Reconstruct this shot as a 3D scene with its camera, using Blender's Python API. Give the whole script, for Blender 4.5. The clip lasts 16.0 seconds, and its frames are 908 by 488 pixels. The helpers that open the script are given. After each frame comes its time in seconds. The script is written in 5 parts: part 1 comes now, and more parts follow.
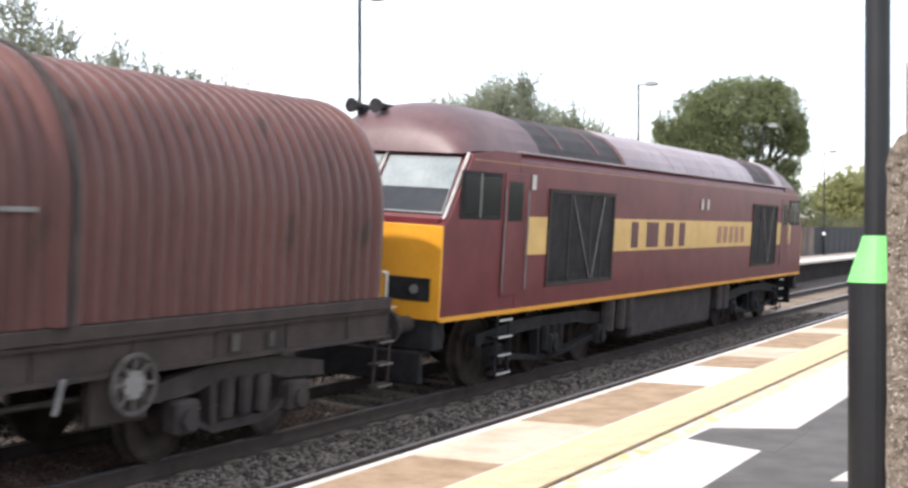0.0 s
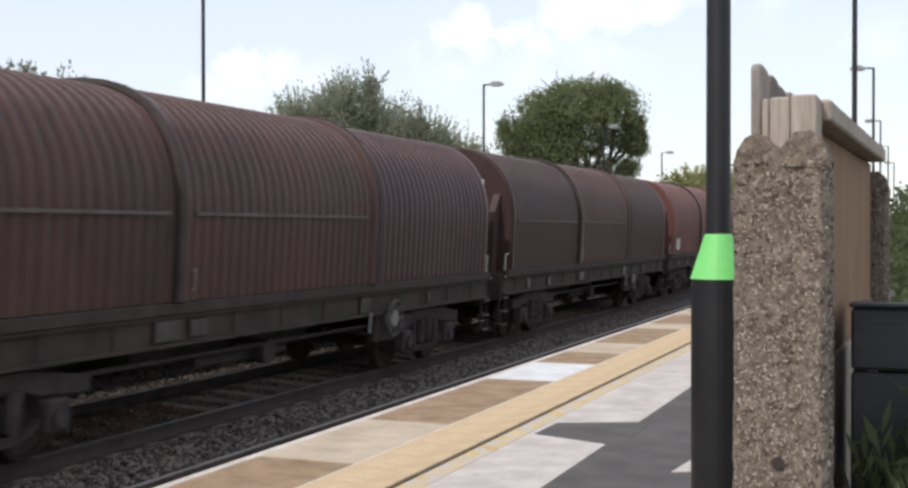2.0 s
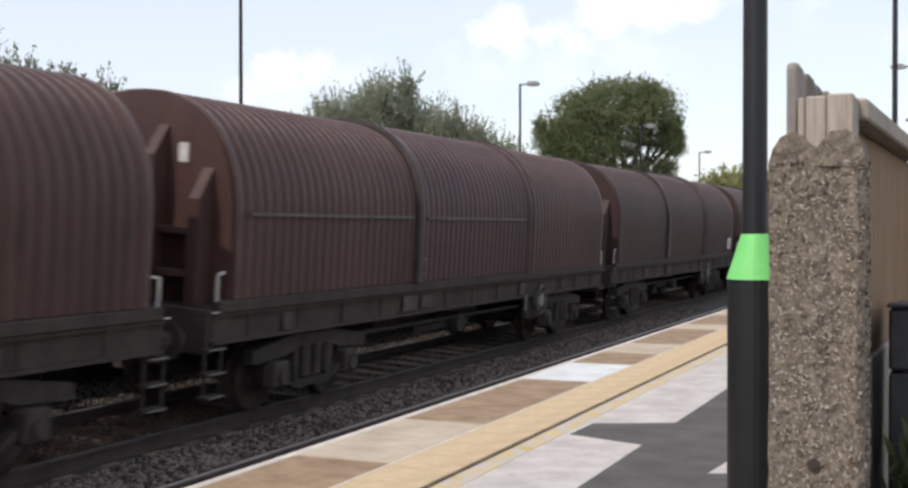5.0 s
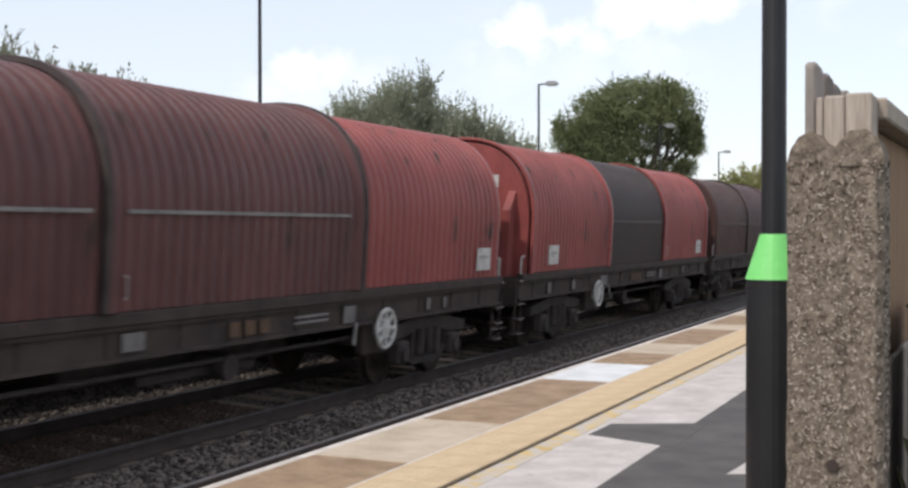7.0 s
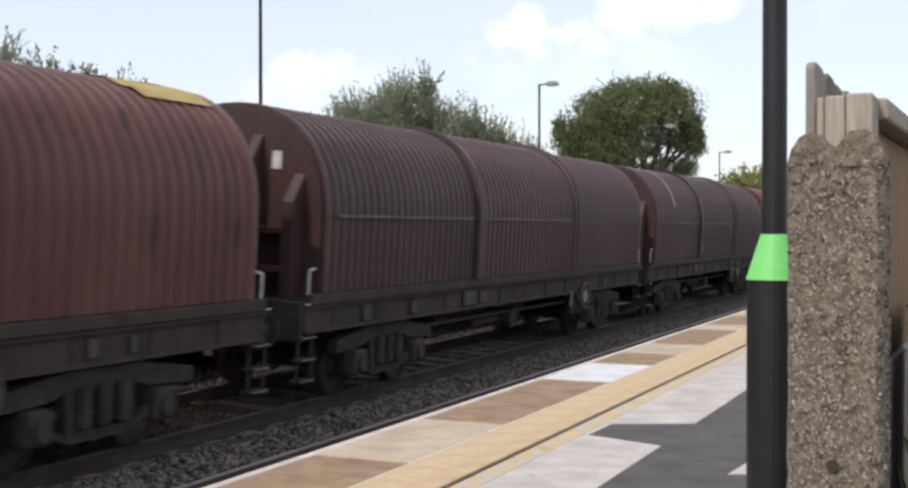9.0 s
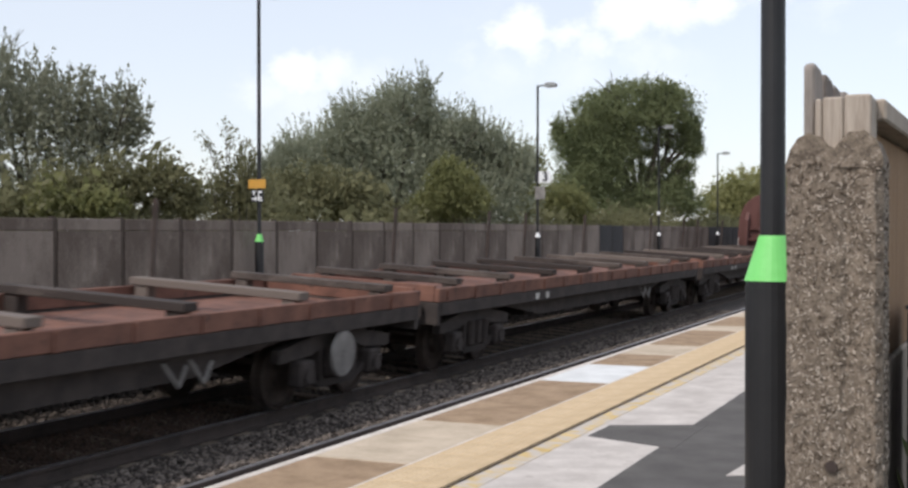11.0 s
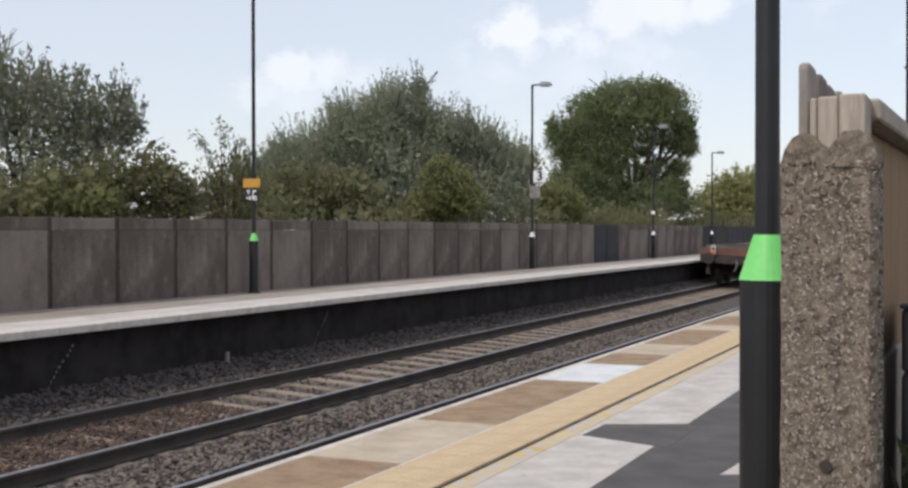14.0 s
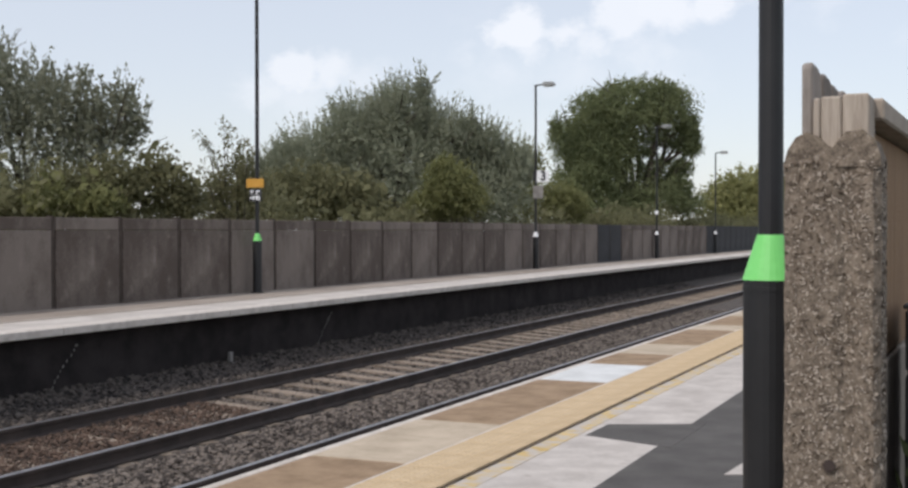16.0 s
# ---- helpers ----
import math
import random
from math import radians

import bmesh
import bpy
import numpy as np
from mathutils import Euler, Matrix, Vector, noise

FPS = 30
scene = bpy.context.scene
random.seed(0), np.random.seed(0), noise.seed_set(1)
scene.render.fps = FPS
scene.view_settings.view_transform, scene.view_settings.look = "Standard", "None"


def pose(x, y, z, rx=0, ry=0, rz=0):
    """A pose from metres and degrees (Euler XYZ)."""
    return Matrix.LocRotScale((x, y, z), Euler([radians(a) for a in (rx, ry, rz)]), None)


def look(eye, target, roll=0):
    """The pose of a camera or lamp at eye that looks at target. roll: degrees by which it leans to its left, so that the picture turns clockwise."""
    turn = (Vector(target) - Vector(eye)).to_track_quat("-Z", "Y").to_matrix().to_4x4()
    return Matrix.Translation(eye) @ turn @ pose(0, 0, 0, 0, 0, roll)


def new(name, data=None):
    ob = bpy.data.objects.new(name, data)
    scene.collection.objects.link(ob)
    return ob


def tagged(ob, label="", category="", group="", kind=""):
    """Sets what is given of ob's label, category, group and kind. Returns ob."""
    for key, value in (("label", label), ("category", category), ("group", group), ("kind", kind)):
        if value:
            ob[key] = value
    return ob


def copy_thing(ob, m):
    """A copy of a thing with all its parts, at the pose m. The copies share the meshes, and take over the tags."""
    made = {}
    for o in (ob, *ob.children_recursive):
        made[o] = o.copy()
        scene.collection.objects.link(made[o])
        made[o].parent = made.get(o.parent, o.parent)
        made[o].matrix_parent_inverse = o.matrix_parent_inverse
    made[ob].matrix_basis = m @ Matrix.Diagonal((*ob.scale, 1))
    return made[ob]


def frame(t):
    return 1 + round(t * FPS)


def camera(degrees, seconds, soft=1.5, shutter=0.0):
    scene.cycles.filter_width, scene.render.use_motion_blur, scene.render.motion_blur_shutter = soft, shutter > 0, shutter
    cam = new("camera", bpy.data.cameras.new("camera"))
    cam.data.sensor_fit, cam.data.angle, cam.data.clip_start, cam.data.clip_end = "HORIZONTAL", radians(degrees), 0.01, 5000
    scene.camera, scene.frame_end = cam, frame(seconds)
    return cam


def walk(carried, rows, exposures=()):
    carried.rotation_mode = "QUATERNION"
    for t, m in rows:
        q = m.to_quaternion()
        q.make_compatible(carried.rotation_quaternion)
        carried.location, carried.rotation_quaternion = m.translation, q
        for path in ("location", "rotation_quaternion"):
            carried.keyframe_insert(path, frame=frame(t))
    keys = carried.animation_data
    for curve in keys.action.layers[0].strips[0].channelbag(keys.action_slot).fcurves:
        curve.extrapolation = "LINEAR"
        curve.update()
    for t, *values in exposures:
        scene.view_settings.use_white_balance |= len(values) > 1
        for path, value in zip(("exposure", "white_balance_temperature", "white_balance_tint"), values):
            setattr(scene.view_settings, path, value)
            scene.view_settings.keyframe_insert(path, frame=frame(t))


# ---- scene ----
cam = camera(40.95, 16.0, soft=2.7, shutter=0.10)

EYE = (0.0, 0.0, 2.19)
# seconds, yaw, pitch of the hand on the tripod
TURN = [
    (0.0, 28.46, -0.60), (0.1, 26.20, -0.62), (0.2, 23.75, -0.56), (0.3, 21.80, -0.50), (0.5, 20.58, -0.46), (0.8, 20.40, -0.44),
    (1.0, 20.45, -0.44), (1.5, 20.91, -0.65), (2.0, 21.21, -0.68), (2.5, 21.43, -0.68), (3.0, 21.55, -0.68),
    (3.5, 21.89, -0.68), (4.0, 22.25, -0.68), (4.2, 22.39, -0.68), (5.2, 23.06, -0.68), (6.3, 23.68, -0.68),
    (6.5, 23.71, -0.68), (7.0, 23.80, -0.68), (7.5, 23.84, -0.68), (8.0, 23.87, -0.68), (8.5, 23.87, -0.68),
    (9.0, 23.83, -0.67), (9.2, 23.82, -0.66), (10.2, 23.78, -0.64), (11.3, 23.74, -0.61), (12.0, 23.68, -0.65), (12.5, 23.60, -0.63),
    (13.0, 23.55, -0.62), (13.5, 23.50, -0.65), (14.0, 23.50, -0.65), (14.5, 23.54, -0.65), (15.0, 23.58, -0.65),
    (15.5, 23.64, -0.65), (16.0, 23.66, -0.65)]
# the lens swings sideways a little as the head is panned
SWING, REST = 0.0032, 23.8
walk(cam, [(t, pose(EYE[0] + SWING * (y - REST), EYE[1], EYE[2], 90 + p, 0.05, y)) for t, y, p in TURN],
     exposures=[(0.0, 1.07, 6500, 14), (0.2, 0.88, 6500, 14), (0.4, 0.58, 6500, 14), (0.7, 0.40, 6500, 14), (1.0, 0.25, 6500, 14), (1.4, 0.17, 6500, 14), (9.2, 0.15, 6500, 14), (12.0, 0.06, 6500, 14), (13.2, -0.01, 6500, 14), (14.5, -0.09, 6500, 14), (16.0, -0.11, 6500, 14)])

# ---- light ----
SUN_ELEVATION, SUN_AZIMUTH = 47.0, 202.0   # azimuth clockwise from +Y


def build_light():
    world = bpy.data.worlds.new("sky")
    scene.world = world
    world.use_nodes = True
    nt = world.node_tree
    nt.nodes.clear()
    N = nt.nodes.new
    out, bg, sky = N("ShaderNodeOutputWorld"), N("ShaderNodeBackground"), N("ShaderNodeTexSky")
    sky.sky_type, sky.sun_disc = "NISHITA", False
    sky.sun_elevation, sky.sun_rotation = radians(SUN_ELEVATION), radians(SUN_AZIMUTH)
    sky.air_density, sky.dust_density, sky.ozone_density = 1.0, 0.8, 1.4
    L = nt.links.new
    co, mp = N("ShaderNodeTexCoord"), N("ShaderNodeMapping")
    mp.inputs["Scale"].default_value = (1.0, 1.0, 1.3)
    L(co.outputs["Generated"], mp.inputs["Vector"])
    # a billowing warp for the cloud edges
    nz = N("ShaderNodeTexNoise")
    nz.inputs["Scale"].default_value, nz.inputs["Detail"].default_value, nz.inputs["Roughness"].default_value = 26.0, 9, 0.60
    L(mp.outputs["Vector"], nz.inputs["Vector"])
    # broken cloud all round the sky
    wide = N("ShaderNodeTexNoise")
    wide.inputs["Scale"].default_value, wide.inputs["Detail"].default_value, wide.inputs["Roughness"].default_value = 2.3, 8, 0.55
    L(mp.outputs["Vector"], wide.inputs["Vector"])
    ramp = N("ShaderNodeValToRGB")
    ramp.color_ramp.elements[0].position, ramp.color_ramp.elements[1].position = 0.60, 0.84
    L(wide.outputs["Fac"], ramp.inputs["Fac"])
    total = ramp.outputs["Color"]
    # the bank of cumulus over the line: heading from +Y to the left, height, spread (all in degrees), density, softness
    for head, high, size, dense, soft in (
            (20.7, 9.4, 1.5, 0.95, 1), (20.2, 8.4, 1.0, 0.7, 1), (18.5, 9.2, 0.9, 0.85, 1), (17.3, 8.6, 1.0, 0.75, 1.3), (15.6, 9.8, 1.5, 0.85, 1), (13.6, 10.2, 1.7, 0.9, 1.2),
            (11.6, 10.5, 1.5, 0.9, 1), (14.8, 8.2, 1.5, 0.55, 2), (9.4, 11.0, 1.5, 0.55, 1.2), (6.8, 10.2, 1.2, 0.40, 1.6), (17.8, 7.2, 1.9, 0.40, 3), (14.0, 7.0, 2.0, 0.35, 3), (21.5, 7.4, 1.6, 0.45, 2.5),
            (31.0, 7.5, 1.3, 0.80, 1), (29.4, 7.6, 1.2, 0.75, 1.2), (32.6, 6.2, 1.4, 0.55, 1.6), (28.2, 7.0, 1.3, 0.5, 2), (31.0, 5.9, 2.0, 0.40, 3), (23.0, 8.0, 0.8, 0.45, 1.5), (18.0, 5.0, 1.6, 0.45, 2), (2.0, 8.0, 1.3, 0.35, 1.8)):
        c = Vector((-math.sin(radians(head)) * math.cos(radians(high)), math.cos(radians(head)) * math.cos(radians(high)), math.sin(radians(high)) * 1.3))
        d = N("ShaderNodeVectorMath")
        d.operation, d.inputs[1].default_value = "DISTANCE", c
        L(mp.outputs["Vector"], d.inputs[0])
        # distance less the billow, turned into cover
        k = N("ShaderNodeMath")
        k.operation, k.inputs[1].default_value = "MULTIPLY_ADD", 0.075
        L(nz.outputs["Fac"], k.inputs[0]), L(d.outputs["Value"], k.inputs[2])
        r = N("ShaderNodeMapRange")
        r.interpolation_type = "SMOOTHSTEP"
        edge = radians(size) + 0.0375
        r.inputs["From Min"].default_value, r.inputs["From Max"].default_value = edge - 0.014 * soft, edge + 0.005 * soft
        r.inputs["To Min"].default_value, r.inputs["To Max"].default_value = dense, 0.0
        L(k.outputs[0], r.inputs["Value"])
        m = N("ShaderNodeMath")
        m.operation = "MAXIMUM"
        L(total, m.inputs[0]), L(r.outputs[0], m.inputs[1])
        total = m.outputs[0]
    veil = N("ShaderNodeMapRange")
    veil.inputs["To Min"].default_value, veil.inputs["To Max"].default_value = 0.54, 0.90
    L(total, veil.inputs["Value"])
    mix = N("ShaderNodeMixRGB")
    mix.inputs[2].default_value = (8.32, 8.72, 9.05, 1)
    L(veil.outputs[0], mix.inputs[0])
    L(sky.outputs["Color"], mix.inputs[1]), L(mix.outputs["Color"], bg.inputs["Color"])
    bg.inputs["Strength"].default_value = 0.123
    L(bg.outputs["Background"], out.inputs["Surface"])
    sun = new("sun", bpy.data.lights.new("sun", "SUN"))
    sun.data.energy, sun.data.angle, sun.data.color = 2.1, radians(1.5), (1.0, 0.94, 0.85)
    e, a = radians(SUN_ELEVATION), radians(SUN_AZIMUTH)
    to_sun = Vector((math.sin(a) * math.cos(e), math.cos(a) * math.cos(e), math.sin(e)))
    sun.matrix_world = look(to_sun * 60, (0, 0, 0))


build_light()

# ---- materials ----
def material(name, c1, c2, rough=0.8, scale=6.0, fine=60.0, bump=0.3, metal=0.0, c3=None, spots=0.0, stretch=(1, 1, 1),
             random_amount=0.0, object_colour=False, coat=0.0, detail=6, island=0.0):
    """Two scales of colour variation, a third colour in spots, relief from the finer grain."""
    m = bpy.data.materials.new(name)
    m.use_nodes = True
    nt = m.node_tree
    N, L = nt.nodes.new, nt.links.new
    b = nt.nodes["Principled BSDF"]
    b.inputs["Roughness"].default_value, b.inputs["Metallic"].default_value = rough, metal
    b.inputs["Coat Weight"].default_value = coat
    co, mp = N("ShaderNodeTexCoord"), N("ShaderNodeMapping")
    mp.inputs["Scale"].default_value = stretch
    L(co.outputs["Object"], mp.inputs["Vector"])
    big, small = N("ShaderNodeTexNoise"), N("ShaderNodeTexNoise")
    for n, s in ((big, scale), (small, fine)):
        n.inputs["Scale"].default_value, n.inputs["Detail"].default_value, n.inputs["Roughness"].default_value = s, detail, 0.62
        L(mp.outputs["Vector"], n.inputs["Vector"])
    ramp = N("ShaderNodeValToRGB")
    ramp.color_ramp.elements[0].position, ramp.color_ramp.elements[1].position = 0.33, 0.68
    ramp.color_ramp.elements[0].color, ramp.color_ramp.elements[1].color = (*c1, 1), (*c2, 1)
    add = N("ShaderNodeMath")
    add.operation = "MULTIPLY_ADD"
    add.inputs[1].default_value, add.inputs[2].default_value = 0.35, -0.175
    L(small.outputs["Fac"], add.inputs[0])
    tot = N("ShaderNodeMath")
    L(big.outputs["Fac"], tot.inputs[0]), L(add.outputs[0], tot.inputs[1])
    last = tot.outputs[0]
    info = N("ShaderNodeObjectInfo")
    if random_amount or island:
        r = N("ShaderNodeMath")
        r.operation = "MULTIPLY_ADD"
        amount = random_amount or island
        r.inputs[1].default_value, r.inputs[2].default_value = amount, -amount / 2
        L(info.outputs["Random"] if random_amount else N("ShaderNodeNewGeometry").outputs["Random Per Island"], r.inputs[0])
        t2 = N("ShaderNodeMath")
        L(last, t2.inputs[0]), L(r.outputs[0], t2.inputs[1])
        last = t2.outputs[0]
    L(last, ramp.inputs["Fac"])
    colour = ramp.outputs["Color"]
    if object_colour:
        mul = N("ShaderNodeMixRGB")
        mul.blend_type, mul.inputs[0].default_value = "MULTIPLY", 1
        L(colour, mul.inputs[1]), L(info.outputs["Color"], mul.inputs[2])
        colour = mul.outputs[0]
    if c3:
        sp = N("ShaderNodeTexNoise")
        sp.inputs["Scale"].default_value, sp.inputs["Detail"].default_value = scale * 2.7, 7
        L(mp.outputs["Vector"], sp.inputs["Vector"])
        cut = N("ShaderNodeValToRGB")
        cut.color_ramp.elements[0].position, cut.color_ramp.elements[1].position = 0.72 - spots, 0.80 - spots * 0.6
        L(sp.outputs["Fac"], cut.inputs["Fac"])
        mx = N("ShaderNodeMixRGB")
        mx.inputs[2].default_value = (*c3, 1)
        L(cut.outputs["Color"], mx.inputs[0]), L(colour, mx.inputs[1])
        colour = mx.outputs[0]
    L(colour, b.inputs["Base Color"])
    if bump:
        bp = N("ShaderNodeBump")
        bp.inputs["Strength"].default_value, bp.inputs["Distance"].default_value = bump, 0.5 / fine
        L(small.outputs["Fac"], bp.inputs["Height"]), L(bp.outputs["Normal"], b.inputs["Normal"])
    return m


def leaf_material(name, c1, c2):
    m = material(name, c1, c2, rough=0.6, scale=0.6, fine=4, bump=0)
    nt = m.node_tree
    b = nt.nodes["Principled BSDF"]
    b.inputs["Specular IOR Level"].default_value = 0.12
    tr, mx = nt.nodes.new("ShaderNodeBsdfTranslucent"), nt.nodes.new("ShaderNodeMixShader")
    mx.inputs[0].default_value = 0.45
    nt.links.new(b.inputs["Base Color"].links[0].from_socket, tr.inputs["Color"])
    nt.links.new(b.outputs[0], mx.inputs[1]), nt.links.new(tr.outputs[0], mx.inputs[2])
    nt.links.new(mx.outputs[0], nt.nodes["Material Output"].inputs["Surface"])
    return m


HOOD = material("hood_paint", (0.74, 0.70, 0.69), (1.22, 1.15, 1.12), 0.50, 1.3, 26, 0.25, object_colour=True, c3=(0.050, 0.028, 0.020), spots=0.10, stretch=(1, 1, 0.35))
HOOD.node_tree.nodes["Principled BSDF"].inputs["Specular IOR Level"].default_value = 0.30
# dust on the hoods catches the light at a glancing view
HOOD.node_tree.nodes["Principled BSDF"].inputs["Sheen Weight"].default_value = 0.30
HOOD.node_tree.nodes["Principled BSDF"].inputs["Sheen Roughness"].default_value = 0.35
HOOD.node_tree.nodes["Principled BSDF"].inputs["Sheen Tint"].default_value = (0.62, 0.57, 0.57, 1)
GRIME = material("underframe_grime", (0.030, 0.022, 0.019), (0.066, 0.046, 0.038), 0.85, 2.2, 40, 0.3, c3=(0.10, 0.055, 0.035), spots=0.05)
BOGIE = material("bogie_dirt", (0.033, 0.027, 0.025), (0.068, 0.054, 0.048), 0.9, 4, 50, 0.4)
WHEELM = material("wheel_steel", (0.05, 0.04, 0.035), (0.11, 0.085, 0.07), 0.6, 5, 60, 0.2, metal=0.5)
DIRTW = material("grimy_wheel_paint", (0.050, 0.043, 0.038), (0.120, 0.106, 0.094), 0.75, 5, 50, 0.2)
FAINT = material("faded_orange_paint", (0.075, 0.045, 0.028), (0.150, 0.085, 0.045), 0.8, 8, 50, 0.1)
SEAMD = material("grimy_seam_rail", (0.085, 0.070, 0.062), (0.150, 0.128, 0.115), 0.75, 4, 40, 0.1)
WHITE = material("weathered_white_paint", (0.42, 0.40, 0.37), (0.66, 0.64, 0.60), 0.6, 5, 50, 0.1)
GREYP = material("worn_grey_paint", (0.16, 0.15, 0.14), (0.27, 0.255, 0.24), 0.7, 4, 40, 0.1)
YELLOWP = material("faded_yellow_paint", (0.38, 0.27, 0.07), (0.52, 0.39, 0.14), 0.6, 4, 40, 0.1)
MAROON = material("loco_maroon", (0.118, 0.022, 0.027), (0.172, 0.038, 0.042), 0.40, 1.5, 30, 0.06, coat=0.04)
MAROON.node_tree.nodes["Principled BSDF"].inputs["Specular IOR Level"].default_value = 0.30
GOLD = material("loco_gold", (0.62, 0.38, 0.11), (0.76, 0.50, 0.17), 0.45, 1.5, 30, 0.05, coat=0.15)
YEND = material("warning_yellow", (0.74, 0.32, 0.02), (0.86, 0.40, 0.035), 0.45, 1.5, 30, 0.05, coat=0.1)
ROOFM = material("loco_roof", (0.085, 0.040, 0.042), (0.15, 0.085, 0.085), 0.45, 1.4, 30, 0.08)
# pale grey-pink puts the roof panels' sheen into the base colour
ROOFP = material("loco_roof_pale", (0.17, 0.105, 0.108), (0.30, 0.22, 0.22), 0.33, 1.4, 30, 0.08)
ROOFD = material("roof_grille_dark", (0.015, 0.013, 0.014), (0.045, 0.035, 0.035), 0.7, 5, 40, 0.3)
DARK = material("black_equipment", (0.012, 0.012, 0.013), (0.035, 0.032, 0.032), 0.7, 4, 40, 0.2)
PLANTERM = material("black_stained_boards", (0.026, 0.027, 0.029), (0.050, 0.051, 0.054), 0.55, 5, 50, 0.2, stretch=(0.4, 1, 3))
DARK.node_tree.nodes["Principled BSDF"].inputs["Specular IOR Level"].default_value = 0.2
LETTER = material("maroon_lettering", (0.10, 0.025, 0.028), (0.13, 0.035, 0.036), 0.5, 3, 30, 0.02)
GOLDD = material("worn_number_gold", (0.30, 0.13, 0.075), (0.40, 0.20, 0.11), 0.5, 3, 30, 0.02)
FLATRED = material("flat_red_oxide", (0.108, 0.049, 0.035), (0.228, 0.106, 0.072), 0.8, 2.0, 35, 0.25, c3=(0.06, 0.035, 0.028), spots=0.12)
TIMBERD = material("bolster_timber", (0.036, 0.027, 0.023), (0.150, 0.122, 0.104), 0.9, 3, 50, 0.3, stretch=(0.3, 1, 1), random_amount=0.6)
BALLASTG = material("ballast_bed", (0.040, 0.032, 0.028), (0.125, 0.105, 0.091), 0.95, 9, 26, 1.0)
STONE = material("ballast_stone", (0.040, 0.032, 0.027), (0.190, 0.160, 0.136), 0.95, 3, 50, 0.3, island=0.85)
# darker tone of the ballast stone, used in the far cess
DARKST = material("darker_stone", (0.026, 0.022, 0.020), (0.120, 0.101, 0.088), 0.95, 3, 50, 0.3, island=0.8)
RUSTST = material("rusty_stone", (0.048, 0.033, 0.025), (0.145, 0.096, 0.070), 0.95, 3, 50, 0.3, island=0.5)
RAILSIDE = material("rail_web_rust", (0.040, 0.031, 0.027), (0.080, 0.061, 0.052), 0.85, 3, 60, 0.2)
RAILTOP = material("rail_head_steel", (0.34, 0.34, 0.35), (0.50, 0.50, 0.52), 0.35, 6, 60, 0.05, metal=0.8)
SLEEPER = material("sleeper_concrete", (0.17, 0.132, 0.098), (0.31, 0.25, 0.195), 0.9, 3, 40, 0.3, random_amount=0.25)
SLABT = material("slab_tan", (0.225, 0.148, 0.084), (0.37, 0.258, 0.160), 0.9, 4, 45, 0.3, c3=(0.44, 0.35, 0.26), spots=0.05)
SLABB = material("slab_buff", (0.40, 0.325, 0.235), (0.57, 0.475, 0.36), 0.9, 3, 45, 0.3, c3=(0.36, 0.28, 0.19), spots=0.06)
SLABW = material("slab_pale", (0.56, 0.57, 0.56), (0.74, 0.75, 0.74), 0.85, 3, 60, 0.15)
COPING = material("coping_edge", (0.50, 0.45, 0.40), (0.72, 0.66, 0.60), 0.85, 5, 60, 0.2)
TACTILE = material("tactile_buff", (0.48, 0.355, 0.21), (0.61, 0.47, 0.30), 0.85, 4, 60, 0.2)
YLINE = material("yellow_line_paint", (0.50, 0.345, 0.11), (0.66, 0.48, 0.20), 0.8, 3, 60, 0.2, c3=(0.50, 0.455, 0.41), spots=0.345)
GAPM = material("dark_joint", (0.030, 0.021, 0.013), (0.085, 0.060, 0.038), 0.95, 6, 60, 0.2)
PAVE = material("platform_concrete", (0.43, 0.39, 0.355), (0.60, 0.555, 0.51), 0.9, 3.5, 45, 0.35, c3=(0.36, 0.32, 0.285), spots=0.09)
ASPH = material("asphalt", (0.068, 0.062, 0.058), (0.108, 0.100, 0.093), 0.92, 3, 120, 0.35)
FARTOP = material("far_platform_surface", (0.45, 0.41, 0.37), (0.62, 0.575, 0.53), 0.9, 2, 40, 0.2)
FARWALK = material("far_walkway_surface", (0.27, 0.225, 0.185), (0.42, 0.365, 0.315), 0.9, 1.5, 40, 0.2, stretch=(1, 0.3, 1))
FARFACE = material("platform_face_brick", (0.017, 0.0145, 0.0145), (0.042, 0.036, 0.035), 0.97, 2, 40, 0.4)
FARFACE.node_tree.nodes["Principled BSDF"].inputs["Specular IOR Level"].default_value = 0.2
PANEL = material("wall_panel_concrete", (0.098, 0.076, 0.063), (0.212, 0.177, 0.152), 0.92, 1.9, 30, 0.45, random_amount=0.35, stretch=(1, 1, 0.6), c3=(0.24, 0.20, 0.175), spots=0.10)
PANELD = material("wall_panel_dark", (0.015, 0.016, 0.019), (0.032, 0.033, 0.037), 0.8, 1.5, 30, 0.2)
POSTC = material("exposed_aggregate", (0.100, 0.078, 0.058), (0.275, 0.222, 0.170), 0.95, 60, 240, 0.8, c3=(0.40, 0.345, 0.285), spots=0.13, detail=4)
CHIP = material("stone_chip", (0.085, 0.060, 0.040), (0.47, 0.405, 0.335), 0.9, 3, 200, 0.2, island=1.0)
# dark tone standing in for the shade in the gap between hoods
GAPSHADE = material("hood_gap_shade", (0.032, 0.023, 0.020), (0.062, 0.045, 0.039), 0.75, 4, 40, 0.2)
PLATED = material("sooty_plate", (0.050, 0.042, 0.037), (0.095, 0.080, 0.071), 0.75, 4, 40, 0.1)
